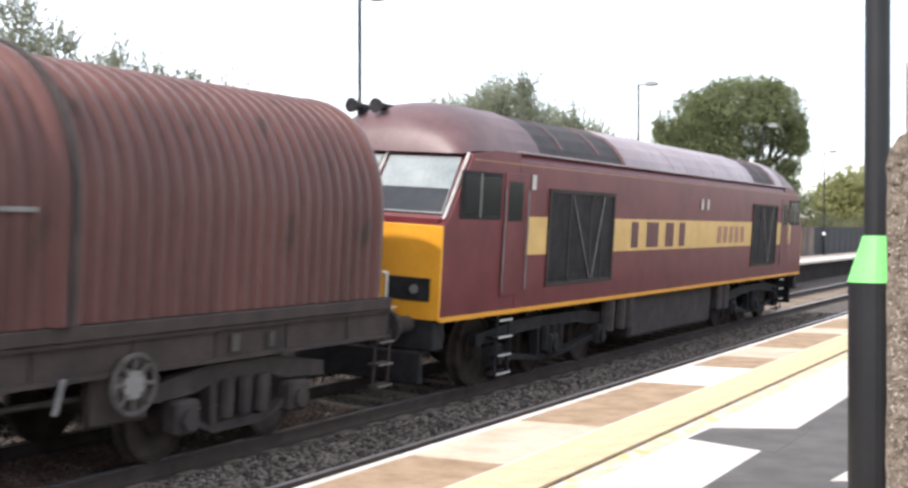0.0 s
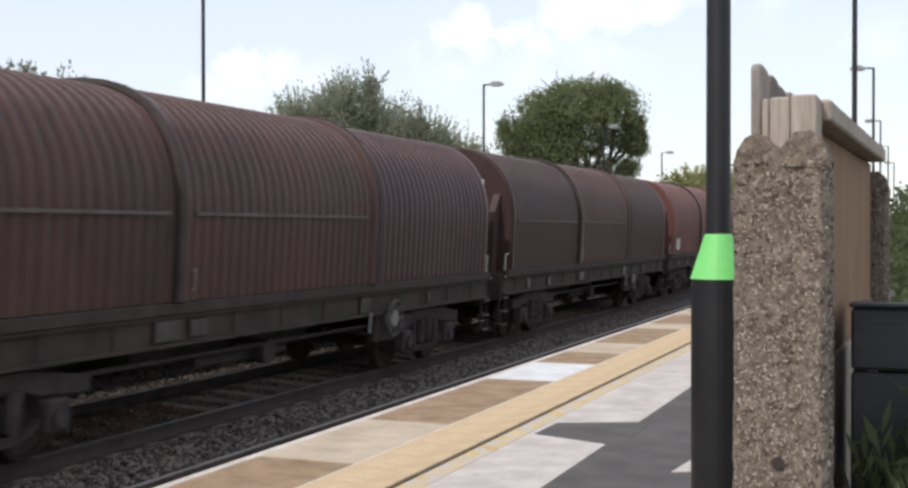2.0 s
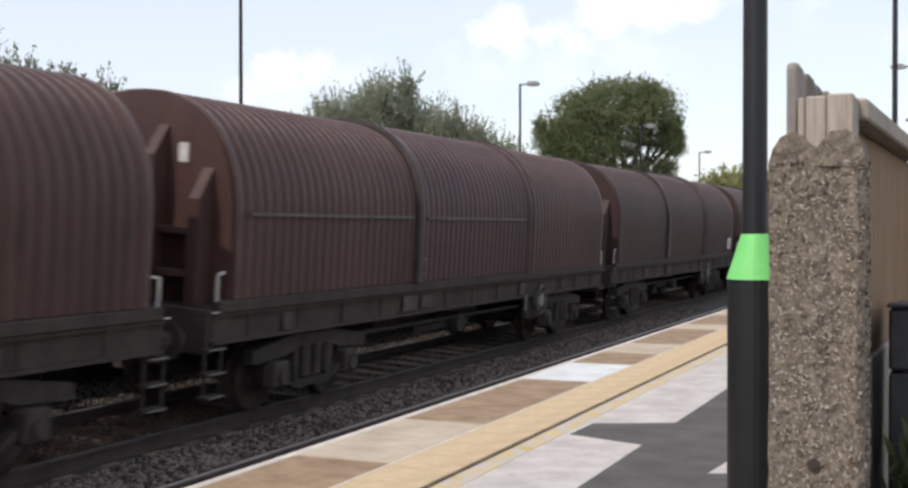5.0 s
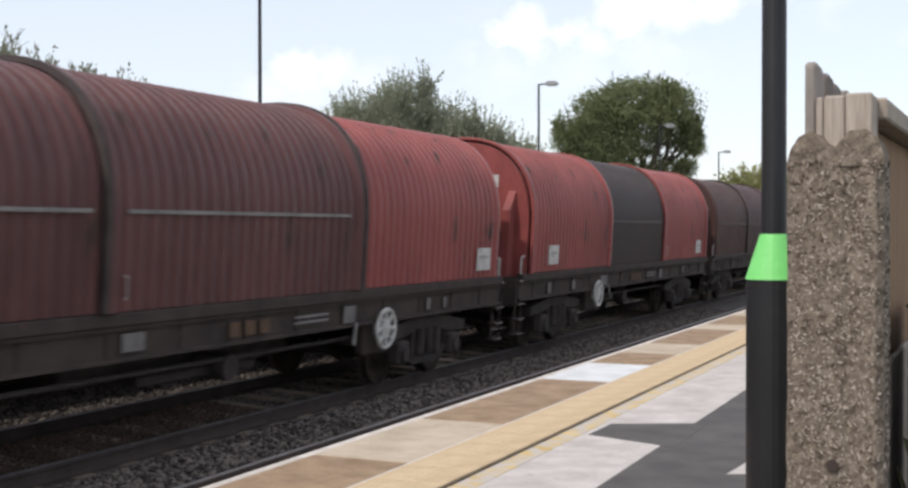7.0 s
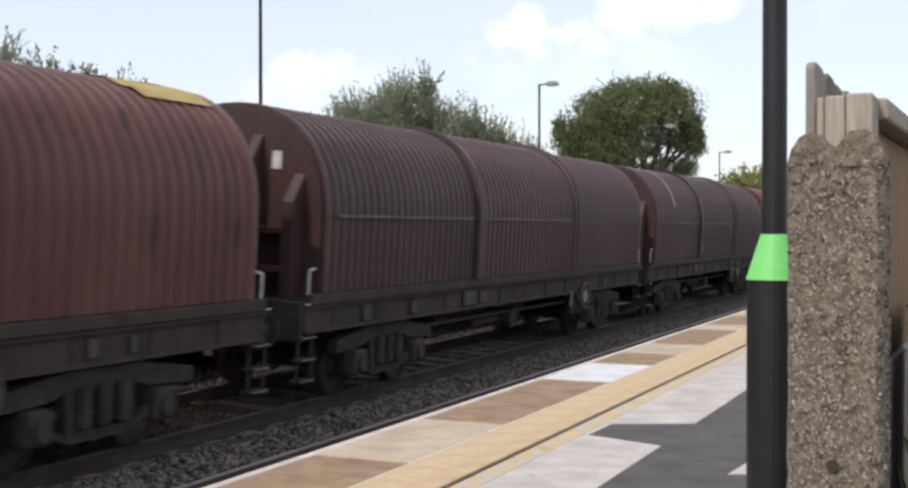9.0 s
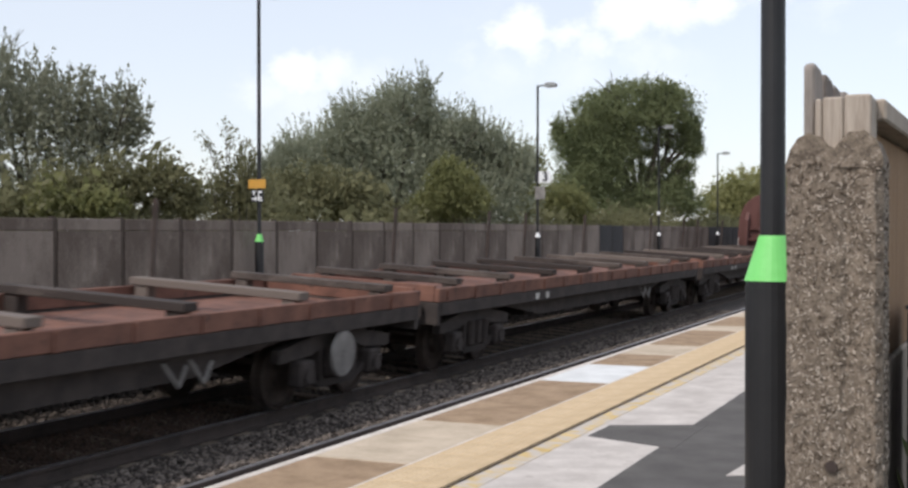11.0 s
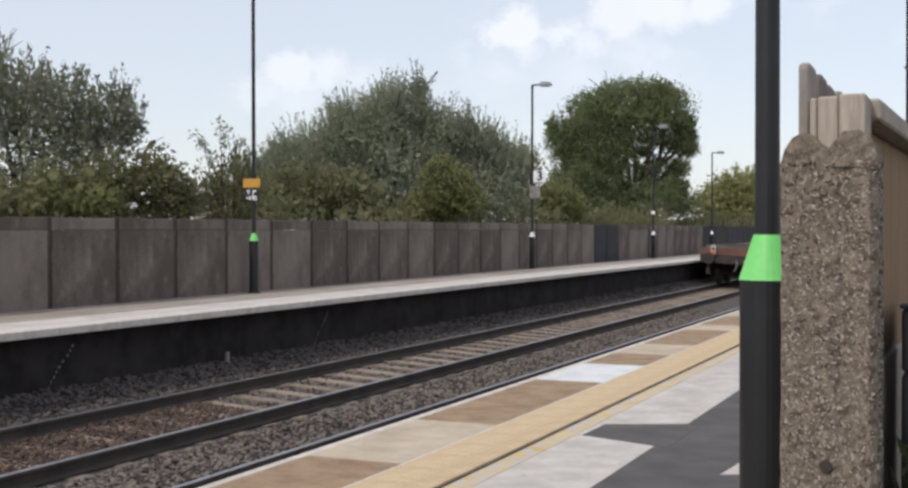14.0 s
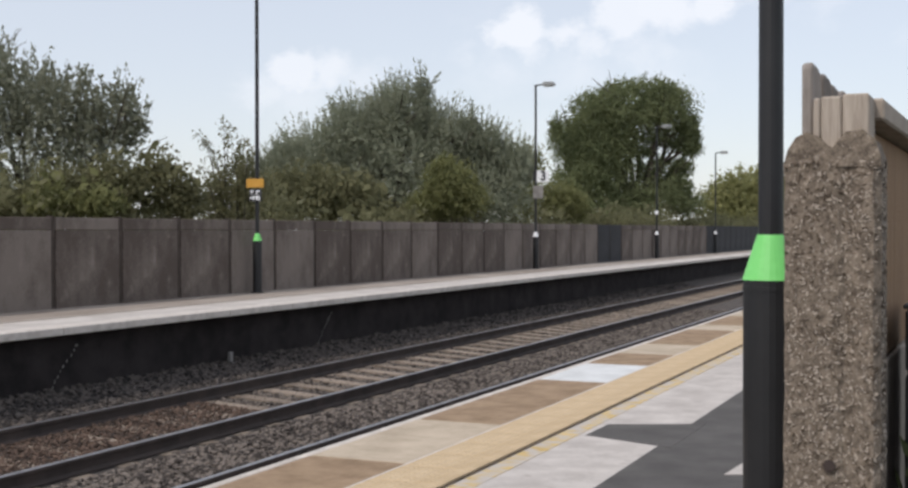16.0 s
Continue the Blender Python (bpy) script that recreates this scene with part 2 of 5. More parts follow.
PLATEB = material("chalky_plate", (0.13, 0.12, 0.115), (0.22, 0.205, 0.195), 0.7, 4, 40, 0.1)
# post stain, kept extra dark in place of shade in the recess
WALLPOST = material("stained_shaded_post", (0.042, 0.032, 0.026), (0.095, 0.073, 0.060), 0.95, 3, 40, 0.4)
FENCEW = material("weathered_timber", (0.30, 0.248, 0.200), (0.52, 0.450, 0.375), 0.85, 9, 60, 0.35, stretch=(5, 5, 0.5))
FENCEG = material("darker_picket", (0.150, 0.130, 0.115), (0.310, 0.275, 0.245), 0.9, 9, 60, 0.4, stretch=(5, 5, 0.6), random_amount=0.3)
FENCEB = material("brown_timber", (0.215, 0.122, 0.060), (0.315, 0.192, 0.100), 0.8, 6, 60, 0.3, stretch=(4, 4, 0.5))
LAMPB = material("column_black", (0.009, 0.009, 0.010), (0.017, 0.017, 0.018), 0.5, 3, 40, 0.05)
LAMPG = material("column_green_collar", (0.16, 0.62, 0.14), (0.22, 0.72, 0.20), 0.5, 3, 40, 0.03)
LAMPH = material("lamp_head_grey", (0.22, 0.23, 0.23), (0.34, 0.35, 0.35), 0.5, 3, 40, 0.05)
DIFF = material("lamp_diffuser", (0.55, 0.55, 0.52), (0.68, 0.68, 0.65), 0.3, 3, 40, 0.0)
SIGNO = material("orange_sign", (0.48, 0.24, 0.03), (0.58, 0.31, 0.05), 0.5, 3, 30, 0.0)
SIGNW = material("white_sign", (0.74, 0.75, 0.76), (0.82, 0.83, 0.84), 0.5, 3, 30, 0.0)
SIGNK = material("black_sign", (0.012, 0.012, 0.013), (0.022, 0.022, 0.024), 0.5, 3, 30, 0.0)
SOIL = material("rough_ground", (0.055, 0.060, 0.028), (0.12, 0.115, 0.055), 0.95, 0.8, 14, 0.5)
BARK = material("bark", (0.045, 0.036, 0.028), (0.11, 0.09, 0.07), 0.95, 5, 40, 0.5, stretch=(2, 2, 0.5))
LEAFD = leaf_material("leaf_dark_green", (0.142, 0.168, 0.084), (0.270, 0.300, 0.158))
LEAFM = leaf_material("leaf_grey_green", (0.235, 0.252, 0.180), (0.375, 0.395, 0.290))
LEAFW = leaf_material("leaf_silver_green", (0.195, 0.202, 0.142), (0.330, 0.340, 0.255))
LEAFL = leaf_material("leaf_light_green", (0.145, 0.155, 0.062), (0.270, 0.272, 0.125))
LEAFH = leaf_material("leaf_hedge_green", (0.060, 0.078, 0.034), (0.140, 0.162, 0.078))
LEAFP = leaf_material("leaf_pale_yellow_green", (0.22, 0.225, 0.095), (0.38, 0.375, 0.180))
LEAFO = leaf_material("leaf_olive", (0.130, 0.130, 0.068), (0.245, 0.238, 0.132))
REDLAMP = material("tail_lamp_orange", (0.65, 0.10, 0.02), (0.75, 0.15, 0.03), 0.5, 3, 30, 0.0)
GLASS = material("dark_cab_glass", (0.020, 0.022, 0.024), (0.035, 0.037, 0.040), 0.12, 2, 20, 0.0)
# glass colour lightened to hold the reflection of the sky
SCREEN = material("pale_screen", (0.20, 0.23, 0.23), (0.34, 0.37, 0.36), 0.12, 1.2, 20, 0.0)


# ---- mesh helpers ----
def link_mesh(name, bm, mats, smooth=False):
    me = bpy.data.meshes.new(name)
    bm.to_mesh(me)
    bm.free()
    for m in (mats if isinstance(mats, (list, tuple)) else [mats]):
        me.materials.append(m)
    if smooth:
        for p in me.polygons:
            p.use_smooth = True
    return me


def part(name, bm, mats, parent, label="", smooth=False):
    me = bm if isinstance(bm, bpy.types.Mesh) else link_mesh(name, bm, mats, smooth)
    ob = new(name, me)
    ob.parent = parent
    if label:
        tagged(ob, label)
    return ob


def thing(name, bm, mats, label, category, group="", kind="", smooth=False, at=(0, 0, 0)):
    ob = new(name, link_mesh(name, bm, mats, smooth) if bm else None)
    ob.location = at
    return tagged(ob, label, category, group, kind)


def box(bm, x0, x1, y0, y1, z0, z1, bevel=0.0, mi=0):
    vs = [bm.verts.new((x, y, z)) for x in (x0, x1) for y in (y0, y1) for z in (z0, z1)]
    fs = [bm.faces.new([vs[i] for i in q]) for q in ((0, 1, 3, 2), (4, 6, 7, 5), (0, 4, 5, 1), (2, 3, 7, 6), (0, 2, 6, 4), (1, 5, 7, 3))]
    for f in fs:
        f.material_index = mi
    if bevel:
        es = list({e for f in fs for e in f.edges})
        r = bmesh.ops.bevel(bm, geom=es, offset=bevel, segments=1, affect="EDGES", profile=0.5)
        for f in r["faces"]:
            f.material_index = mi
    return bm


def boxes(*rows, bevel=0.0):
    bm = bmesh.new()
    for r in rows:
        box(bm, *r, bevel=bevel)
    return bm


def tube(bm, p0, p1, r0, r1=None, seg=10, cap=True):
    r1 = r0 if r1 is None else r1
    a, b = Vector(p0), Vector(p1)
    d = (b - a).normalized()
    u = d.orthogonal().normalized()
    w = d.cross(u)
    rings = []
    for c, r in ((a, r0), (b, r1)):
        rings.append([bm.verts.new(c + (u * math.cos(2 * math.pi * i / seg) + w * math.sin(2 * math.pi * i / seg)) * r) for i in range(seg)])
    for i in range(seg):
        bm.faces.new((rings[0][i], rings[0][(i + 1) % seg], rings[1][(i + 1) % seg], rings[1][i]))
    if cap:
        bm.faces.new(rings[0][::-1])
        bm.faces.new(rings[1])
    return bm


def prism(bm, pts, axis, a, b, mi=0):
    """Extrudes a closed outline along x, y or z from a to b."""
    def at(p, c):
        return {"x": (c, p[0], p[1]), "y": (p[0], c, p[1]), "z": (p[0], p[1], c)}[axis]
    r0, r1 = [bm.verts.new(at(p, a)) for p in pts], [bm.verts.new(at(p, b)) for p in pts]
    n = len(pts)
    fs = [bm.faces.new((r0[i], r0[(i + 1) % n], r1[(i + 1) % n], r1[i])) for i in range(n)]
    fs += [bm.faces.new(r0[::-1]), bm.faces.new(r1)]
    for f in fs:
        f.material_index = mi
    bmesh.ops.recalc_face_normals(bm, faces=fs)
    return bm


# ---- ground, tracks, platforms ----
TRACK_A, TRACK_B, CANT = -5.55, -8.95, 3.6
EDGE, PLAT = -4.07, 0.74
FAR_EDGE, FAR_PLAT, WALL = -10.44, 0.99, -12.97


def build_ground():
    bm = bmesh.new()
    box(bm, -1500, 1500, -1500, 1500, -0.9, -0.62)
    thing("ground", bm, SOIL, "rough grassy ground reaching to the horizon", "ground", kind="structure")
    # ballast bed between the platforms, banked up a little under the far track
    bm = bmesh.new()
    prism(bm, [(-4.0, -0.66), (-4.0, -0.20), (-5.6, -0.17), (-7.1, -0.20), (-7.7, -0.205), (-8.1, -0.225), (-9.7, -0.13), (-9.85, -0.04), (-10.72, 0.20), (-10.72, -0.66)], "y", -340, 460)
    bed = thing("ballast_bed", bm, BALLASTG, "grey-brown stone ballast bed under the tracks", "ballast", kind="structure")
    rng = np.random.default_rng(4)
    proto = []
    for k in range(5):
        b = bmesh.new()
        bmesh.ops.create_icosphere(b, subdivisions=1, radius=1)
        for v in b.verts:
            v.co *= float(rng.uniform(0.7, 1.2))
        proto.append((np.array([v.co[:] for v in b.verts]), [[v.index for v in f.verts] for f in b.faces]))
        b.free()

    def scatter(name, n, xr, yr, zf, mat, label, size=(0.022, 0.05)):
        V, Fs, base = [], [], 0
        for i in range(n):
            vs, fs = proto[i % 5]
            u = rng.random()
            y = yr[0] + (yr[1] - yr[0]) * u ** 1.8
            x = rng.uniform(*xr)
            s = rng.uniform(*size)
            a = rng.uniform(0, 6.28)
            R = np.array([[math.cos(a), -math.sin(a), 0], [math.sin(a), math.cos(a), 0], [0, 0, 1]])
            p = (vs * s * np.array([1, 0.8, 0.65])) @ R.T + np.array([x, y, zf(x) + rng.uniform(-0.005, 0.02)])
            V.append(p)
            Fs += [[q + base for q in f] for f in fs]
            base += len(vs)
        me = bpy.data.meshes.new(name)
        me.from_pydata(np.concatenate(V).tolist(), [], Fs)
        me.materials.append(mat)
        ob = new(name, me)
        tagged(ob, label, "ballast", kind="stuff")

    scatter("ballast_stones", 26000, (-7.95, -6.40), (4.5, 36), lambda x: -0.192 - 0.05 * max(0, -7.6 - x), STONE, "loose grey-brown ballast stones between the tracks", (0.016, 0.042))
    scatter("four_foot_stones", 6000, (-9.62, -8.28), (12.0, 38), lambda x: -0.178 - 0.063 * (x + 8.95), STONE, "ballast stones between the far rails", (0.02, 0.042))
    scatter("cess_stones", 11000, (-10.7, -9.80), (8, 46), lambda x: -0.04 + (-9.85 - x) * 0.276, DARKST, "loose ballast stones below the far platform")
    scatter("rusty_ballast", 12000, (-9.62, -8.28), (5, 13.5), lambda x: -0.150 - 0.063 * (x + 8.95), RUSTST, "rust-stained fine ballast between the far rails", (0.012, 0.030))


def rail_profile():
    return [(-0.07, -0.16), (0.07, -0.16), (0.07, -0.145), (0.012, -0.125), (0.012, -0.045), (0.035, -0.035), (0.036, -0.006), (0.028, -0.001),
            (-0.028, -0.001), (-0.036, -0.006), (-0.035, -0.035), (-0.012, -0.045), (-0.012, -0.125), (-0.07, -0.145)]


def build_track(x, cant, name, label):
    root = tagged(new(name), label, "railway track", kind="structure")
    root.matrix_world = pose(x, 0, 0, 0, cant, 0)
    for s in (-0.753, 0.753):
        bm = bmesh.new()
        prism(bm, [(p + s, q) for p, q in rail_profile()], "y", -340, 460)
        top = part("rail", bm, RAILSIDE, root)
        bm = bmesh.new()
        box(bm, s - 0.029, s + 0.029, -340, 460, -0.0015, 0.002)
        part("rail_head", bm, RAILTOP, top, "polished steel running surface")
    bm = bmesh.new()
    prism(bm, [(-1.25, -0.30), (1.25, -0.30), (1.25, -0.165), (0.85, -0.163), (0.62, -0.161), (0.52, -0.145), (-0.52, -0.145), (-0.62, -0.161), (-0.85, -0.163), (-1.25, -0.165)], "y", -0.13, 0.13)
    me = link_mesh("sleeper", bm, SLEEPER)
    y = -6.0
    while y < 120:
        ob = part("sleeper", me, None, root)
        ob.location = (0, y, 0)
        y += 0.70


def build_near_platform():
    bm = bmesh.new()
    # body: face set back under the coping
    prism(bm, [(EDGE + 0.22, -0.6), (3.4, -0.6), (3.4, PLAT - 0.05), (EDGE + 0.22, PLAT - 0.05)], "y", -60, 210)
    plat = thing("platform_near", bm, PAVE, "light grey concrete platform with tactile edge strip", "platform", kind="structure")
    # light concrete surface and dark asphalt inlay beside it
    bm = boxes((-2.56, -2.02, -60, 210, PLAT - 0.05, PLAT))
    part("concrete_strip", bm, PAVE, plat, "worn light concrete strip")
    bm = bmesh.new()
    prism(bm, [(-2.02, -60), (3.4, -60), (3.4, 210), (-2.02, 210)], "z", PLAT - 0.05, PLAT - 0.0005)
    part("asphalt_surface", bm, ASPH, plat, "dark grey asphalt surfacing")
    bm = bmesh.new()
    prism(bm, [(-1.92, 7.97), (-1.92, 9.06), (-2.58, 8.76), (-2.595, 8.23)], "z", PLAT - 0.004, PLAT + 0.0015)
    part("asphalt_patch", bm, ASPH, plat, "dark asphalt patch with slanting ends")
    bm = bmesh.new()
    prism(bm, [(-1.42, 7.22), (-1.25, 7.30), (-1.20, 7.95), (-1.38, 7.62)], "z", PLAT - 0.004, PLAT + 0.004)
    part("concrete_patch", bm, PAVE, plat, "pale concrete repair patch")
    return plat


def build_far_platform():
    bm = bmesh.new()
    prism(bm, [(FAR_EDGE - 0.28, -0.6), (FAR_EDGE - 0.28, FAR_PLAT - 0.09), (FAR_EDGE, FAR_PLAT - 0.09), (FAR_EDGE, FAR_PLAT), (-13.2, FAR_PLAT + 0.01), (-13.2, -0.6)], "y", -60, 210)
    plat = thing("platform_far", bm, FARTOP, "pale concrete far platform with black brick face", "platform", kind="structure")
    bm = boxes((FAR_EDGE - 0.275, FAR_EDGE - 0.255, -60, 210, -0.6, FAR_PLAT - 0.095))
    part("platform_face", bm, FARFACE, plat, "near-black brick platform face")
    bm = boxes((-13.0, FAR_EDGE - 1.15, -60, 210, FAR_PLAT - 0.03, FAR_PLAT + 0.013))
    part("walkway", bm, FARWALK, plat, "brownish darker walkway beside the wall")
    return plat


def build_wall():
    root = tagged(new("wall_far"), "grey-brown concrete panel wall behind the far platform", "wall", kind="structure")
    step = 1.562
    me = link_mesh("panel", boxes((-0.035, 0.035, 0.05, step - 0.05, 0, 1.205), bevel=0.010), PANEL)
    plank = link_mesh("top_plank", boxes((-0.032, 0.030, 0.05, step - 0.05, 1.212, 1.40), bevel=0.010), PANEL)
    dark = link_mesh("panel", boxes((-0.03, 0.03, 0.05, step - 0.05, 0, 1.40), bevel=0.008), PANELD)
    # posts stand back a little, with chamfered shoulders
    bm = bmesh.new()
    prism(bm, [(-0.07, -0.06), (-0.02, -0.06), (0.012, -0.036), (0.012, 0.036), (-0.02, 0.06), (-0.07, 0.06)], "z", 0, 1.425)
    post = link_mesh("post", bm, WALLPOST)
    for i in range(-22, 76):
        y = 15.99 + i * step
        if 41.8 < y < 45.0 or y > 61.0:
            part("panel", dark, None, root, "black sheeted panel").location = (WALL, y, FAR_PLAT)
        else:
            part("panel", me, None, root).location = (WALL, y, FAR_PLAT)
            part("top_plank", plank, None, root).location = (WALL, y, FAR_PLAT)
        part("post", post, None, root).location = (WALL + 0.002, y, FAR_PLAT)
    return root


# ---- lamps and signs ----
def lamp_column(x, y, base, top, name_label, arm=0.62, turn=0.0, pale=False):
    root = tagged(new("street_lamp"), name_label, "street lamp", "platform lamps")
    root.matrix_world = pose(x, y, base, 0, 0, turn)
    h = top - base
    g = 1.29 if base < 0.9 else 1.00
    bm = bmesh.new()
    tube(bm, (0, 0, 0), (0, 0, 0.03), 0.13, seg=28)
    tube(bm, (0, 0, 0.03), (0, 0, g), 0.0865, seg=28)
    tube(bm, (0, 0, g - 0.035), (0, 0, g - 0.02), 0.0885, seg=28)
    part("base_section", bm, LAMPB, root, smooth=False)
    bm = bmesh.new()
    tube(bm, (0, 0, g), (0, 0, g + 0.145), 0.0895, 0.043, seg=28)
    part("collar", bm, SIGNW if pale else LAMPG, root, "white conical collar" if pale else "bright green conical collar")
    bm = bmesh.new()
    tube(bm, (0, 0, g + 0.145), (0, 0, h), 0.0395, 0.034, seg=20)
    part("pole", bm, LAMPB, root)
    bm = bmesh.new()
    tube(bm, (0, 0, h - 0.02), (arm * 0.45, 0, h + 0.0), 0.025, seg=8)
    part("arm", bm, LAMPB, root)
    bm = bmesh.new()
    prism(bm, [(arm * 0.35, -0.03), (arm * 0.5, 0.06), (arm * 0.9, 0.05), (arm, -0.02), (arm * 0.98, -0.05), (arm * 0.36, -0.06)], "y", -0.11, 0.11)
    bmesh.ops.translate(bm, verts=bm.verts, vec=(0, 0, h + 0.01))
    head = part("lamp_head", bm, LAMPH, root, "grey lamp head")
    bm = boxes((arm * 0.45, arm * 0.92, -0.085, 0.085, h - 0.075, h - 0.045), bevel=0.01)
    part("diffuser", bm, DIFF, head)
    return root


build_ground()
build_track(TRACK_A, 0.0, "track_near", "empty near railway track with steel rails")
build_track(TRACK_B, CANT, "track_far", "canted far railway track with concrete sleepers")
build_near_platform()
build_far_platform()
build_wall()
for yy, zz in ((19.7, 6.66), (35.3, 6.66), (50.3, 6.55), (62.4, 6.15)):
    lamp_column(-12.72, yy, FAR_PLAT, zz, "tall black lamp column with %s collar by the wall" % ("green" if yy < 20 else "white"), pale=yy > 20)
lamp_column(-0.635, 3.98, PLAT, 6.5, "black lamp column with green collar beside the fence")
for xx, yy in ((-0.95, 18.0), (-1.36, 35.3), (-1.75, 52.6), (-1.9, 69.0), (-2.0, 86.0)):
    lamp_column(xx, yy, PLAT, 6.62, "tall lamp column along the near platform", turn=180)

# ---- platform details ----
def build_platform_pieces():
    plat = bpy.data.objects["platform_near"]
    # coping slabs: tone and where each starts along the edge
    rows = [(-6.0, "b"), (-3.4, "t"), (-1.0, "b"), (1.2, "t"), (3.2, "b"), (4.9, "t"), (6.79, "b"), (8.43, "t"), (11.15, "w"), (12.7, "t"), (13.9, "b"),
            (15.2, "t"), (17.6, "b"), (18.6, "t"), (20.6, "b"), (21.6, "t"), (24.0, "b"), (26.2, "t"), (28.1, "b"), (30.4, "t"), (33.0, "b"), (36.0, "t"), (39.0, "b"), (43.0, "t"), (48.0, "b"),
            (54.0, "t"), (60.0, "b"), (70.0, "t"), (84.0, "b"), (110.0, "t"), (140.0, "b"), (209.9, "t")]
    tones = {"t": SLABT, "b": SLABB, "w": SLABW}
    for (a, c), (b, _) in zip(rows, rows[1:]):
        bm = boxes((EDGE + 0.085, -3.30, a + 0.012, b - 0.012, PLAT - 0.10, PLAT + 0.002 * (1 if c != "t" else 0.6)), bevel=0.004)
        part("coping_slab", bm, tones[c], plat)
        bm = boxes((EDGE, EDGE + 0.082, a + 0.005, b - 0.005, PLAT - 0.11, PLAT - 0.001), bevel=0.012)
        part("coping_nosing", bm, COPING, plat, "pale painted nosing")
    # tactile tiles with rows of low domes
    bm = boxes((-3.285, -2.835, 0.005, 0.445, PLAT - 0.03, PLAT + 0.003), bevel=0.004)
    for i in range(7):
        for j in range(7):
            tube(bm, (-3.255 + i * 0.065, 0.03 + j * 0.0645, PLAT + 0.003), (-3.255 + i * 0.065, 0.03 + j * 0.0645, PLAT + 0.008), 0.017, 0.010, seg=6)
    me = link_mesh("tactile_tile", bm, TACTILE)
    for k in range(-6, 150):
        part("tactile_tile", me, None, plat).location = (0, k * 0.45, 0)
    bm = boxes((-3.285, -2.835, 67.5, 210, PLAT - 0.02, PLAT + 0.003))
    part("tactile_strip", bm, TACTILE, plat)
    bm = boxes((-3.302, -3.285, -60, 210, PLAT - 0.02, PLAT + 0.0015))
    part("mortar_line", bm, COPING, plat, "pale mortar line")
    bm = boxes((-2.835, -2.785, -60, 210, PLAT - 0.03, PLAT - 0.012))
    part("dark_joint", bm, GAPM, plat, "dirty open joint")
    bm = boxes((-2.785, -2.56, -60, 210, PLAT - 0.05, PLAT))
    part("concrete_strip", bm, PAVE, plat)
    bm = boxes((-2.778, -2.64, -60, 210, PLAT - 0.004, PLAT + 0.0025))
    part("yellow_line", bm, YLINE, plat, "worn yellow painted line")
    # far platform coping blocks
    far = bpy.data.objects["platform_far"]
    bm = boxes((FAR_EDGE - 0.32, FAR_EDGE + 0.012, 0.006, 1.794, FAR_PLAT - 0.095, FAR_PLAT + 0.006), bevel=0.01)
    me = link_mesh("coping_stone", bm, COPING)
    for k in range(-10, 70):
        part("coping_stone", me, None, far).location = (0, 1.0 + k * 1.8, 0)
    # pale vertical marks and a white peg at the foot of the far face
    bm = boxes((-10.63, -10.57, 15.62, 15.70, 0.05, 0.33), bevel=0.01)
    thing("marker_peg", bm, GREYP, "small pale grey marker peg standing in the ballast", "marker", at=(0, 0, 0))
    rng = random.Random(8)
    for y in (12.0, 18.6):
        bm = bmesh.new()
        for i in range(11):
            z = 0.70 - i * 0.062
            yy = y + 0.34 - 0.5 * math.sin(i * 0.13) + rng.uniform(-0.02, 0.02)
            w, h = (rng.uniform(0.010, 0.026), rng.uniform(0.03, 0.05)) if i < 5 else (rng.uniform(0.005, 0.010), rng.uniform(0.03, 0.055))
            prism(bm, [(yy - w, z), (yy + w * 0.6, z + h * 0.2), (yy + w, z + h), (yy - w * 0.4, z + h * 0.9)], "x", FAR_EDGE - 0.256, FAR_EDGE - 0.249)
        part("stain", bm, GREYP, far, "pale lime streak")


# ---- fence, barrel and weeds beside the camera ----
def stone_chips(face, h):
    """Slivers of stone standing out of the post's front and of its flank."""
    rng = random.Random(9)
    bm = bmesh.new()
    for i in range(5200):
        z = rng.uniform(0.35, h - 0.05)
        if i % 5:
            x = rng.uniform(-0.074, 0.074)
            y = next(ya + (yb - ya) * (x - xa) / (xb - xa) for (xa, ya), (xb, yb) in zip(face, face[1:]) if xa <= x <= xb)
            o, u, n = Vector((x, y, z)), Vector((1, 0, 0)), Vector((0, -1, 0))
        else:
            o, u, n = Vector((0.078, rng.uniform(0.02, 0.128), z)), Vector((0, 1, 0)), Vector((1, 0, 0))
        a = rng.uniform(0, math.pi)
        w = Vector((0, 0, 1))
        d, e = u * math.cos(a) + w * math.sin(a), w * math.cos(a) - u * math.sin(a)
        p, q = rng.uniform(0.0018, 0.0070), rng.uniform(0.0010, 0.0028)
        k = o + n * rng.uniform(0.0006, 0.0022)
        ring = [bm.verts.new(o - n * 0.004 + d * p * c + e * q * t) for c, t in ((-1, -0.3), (-0.2, -1), (1, 0.2), (0.3, 1))]
        top = [bm.verts.new(k + d * p * c * 0.7 + e * q * t * 0.7) for c, t in ((-1, -0.3), (-0.2, -1), (1, 0.2), (0.3, 1))]
        bm.faces.new(top)
        for j in range(4):
            bm.faces.new((ring[j], ring[(j + 1) % 4], top[(j + 1) % 4], top[j]))
    bmesh.ops.recalc_face_normals(bm, faces=bm.faces)
    return link_mesh("stone_chips", bm, CHIP)


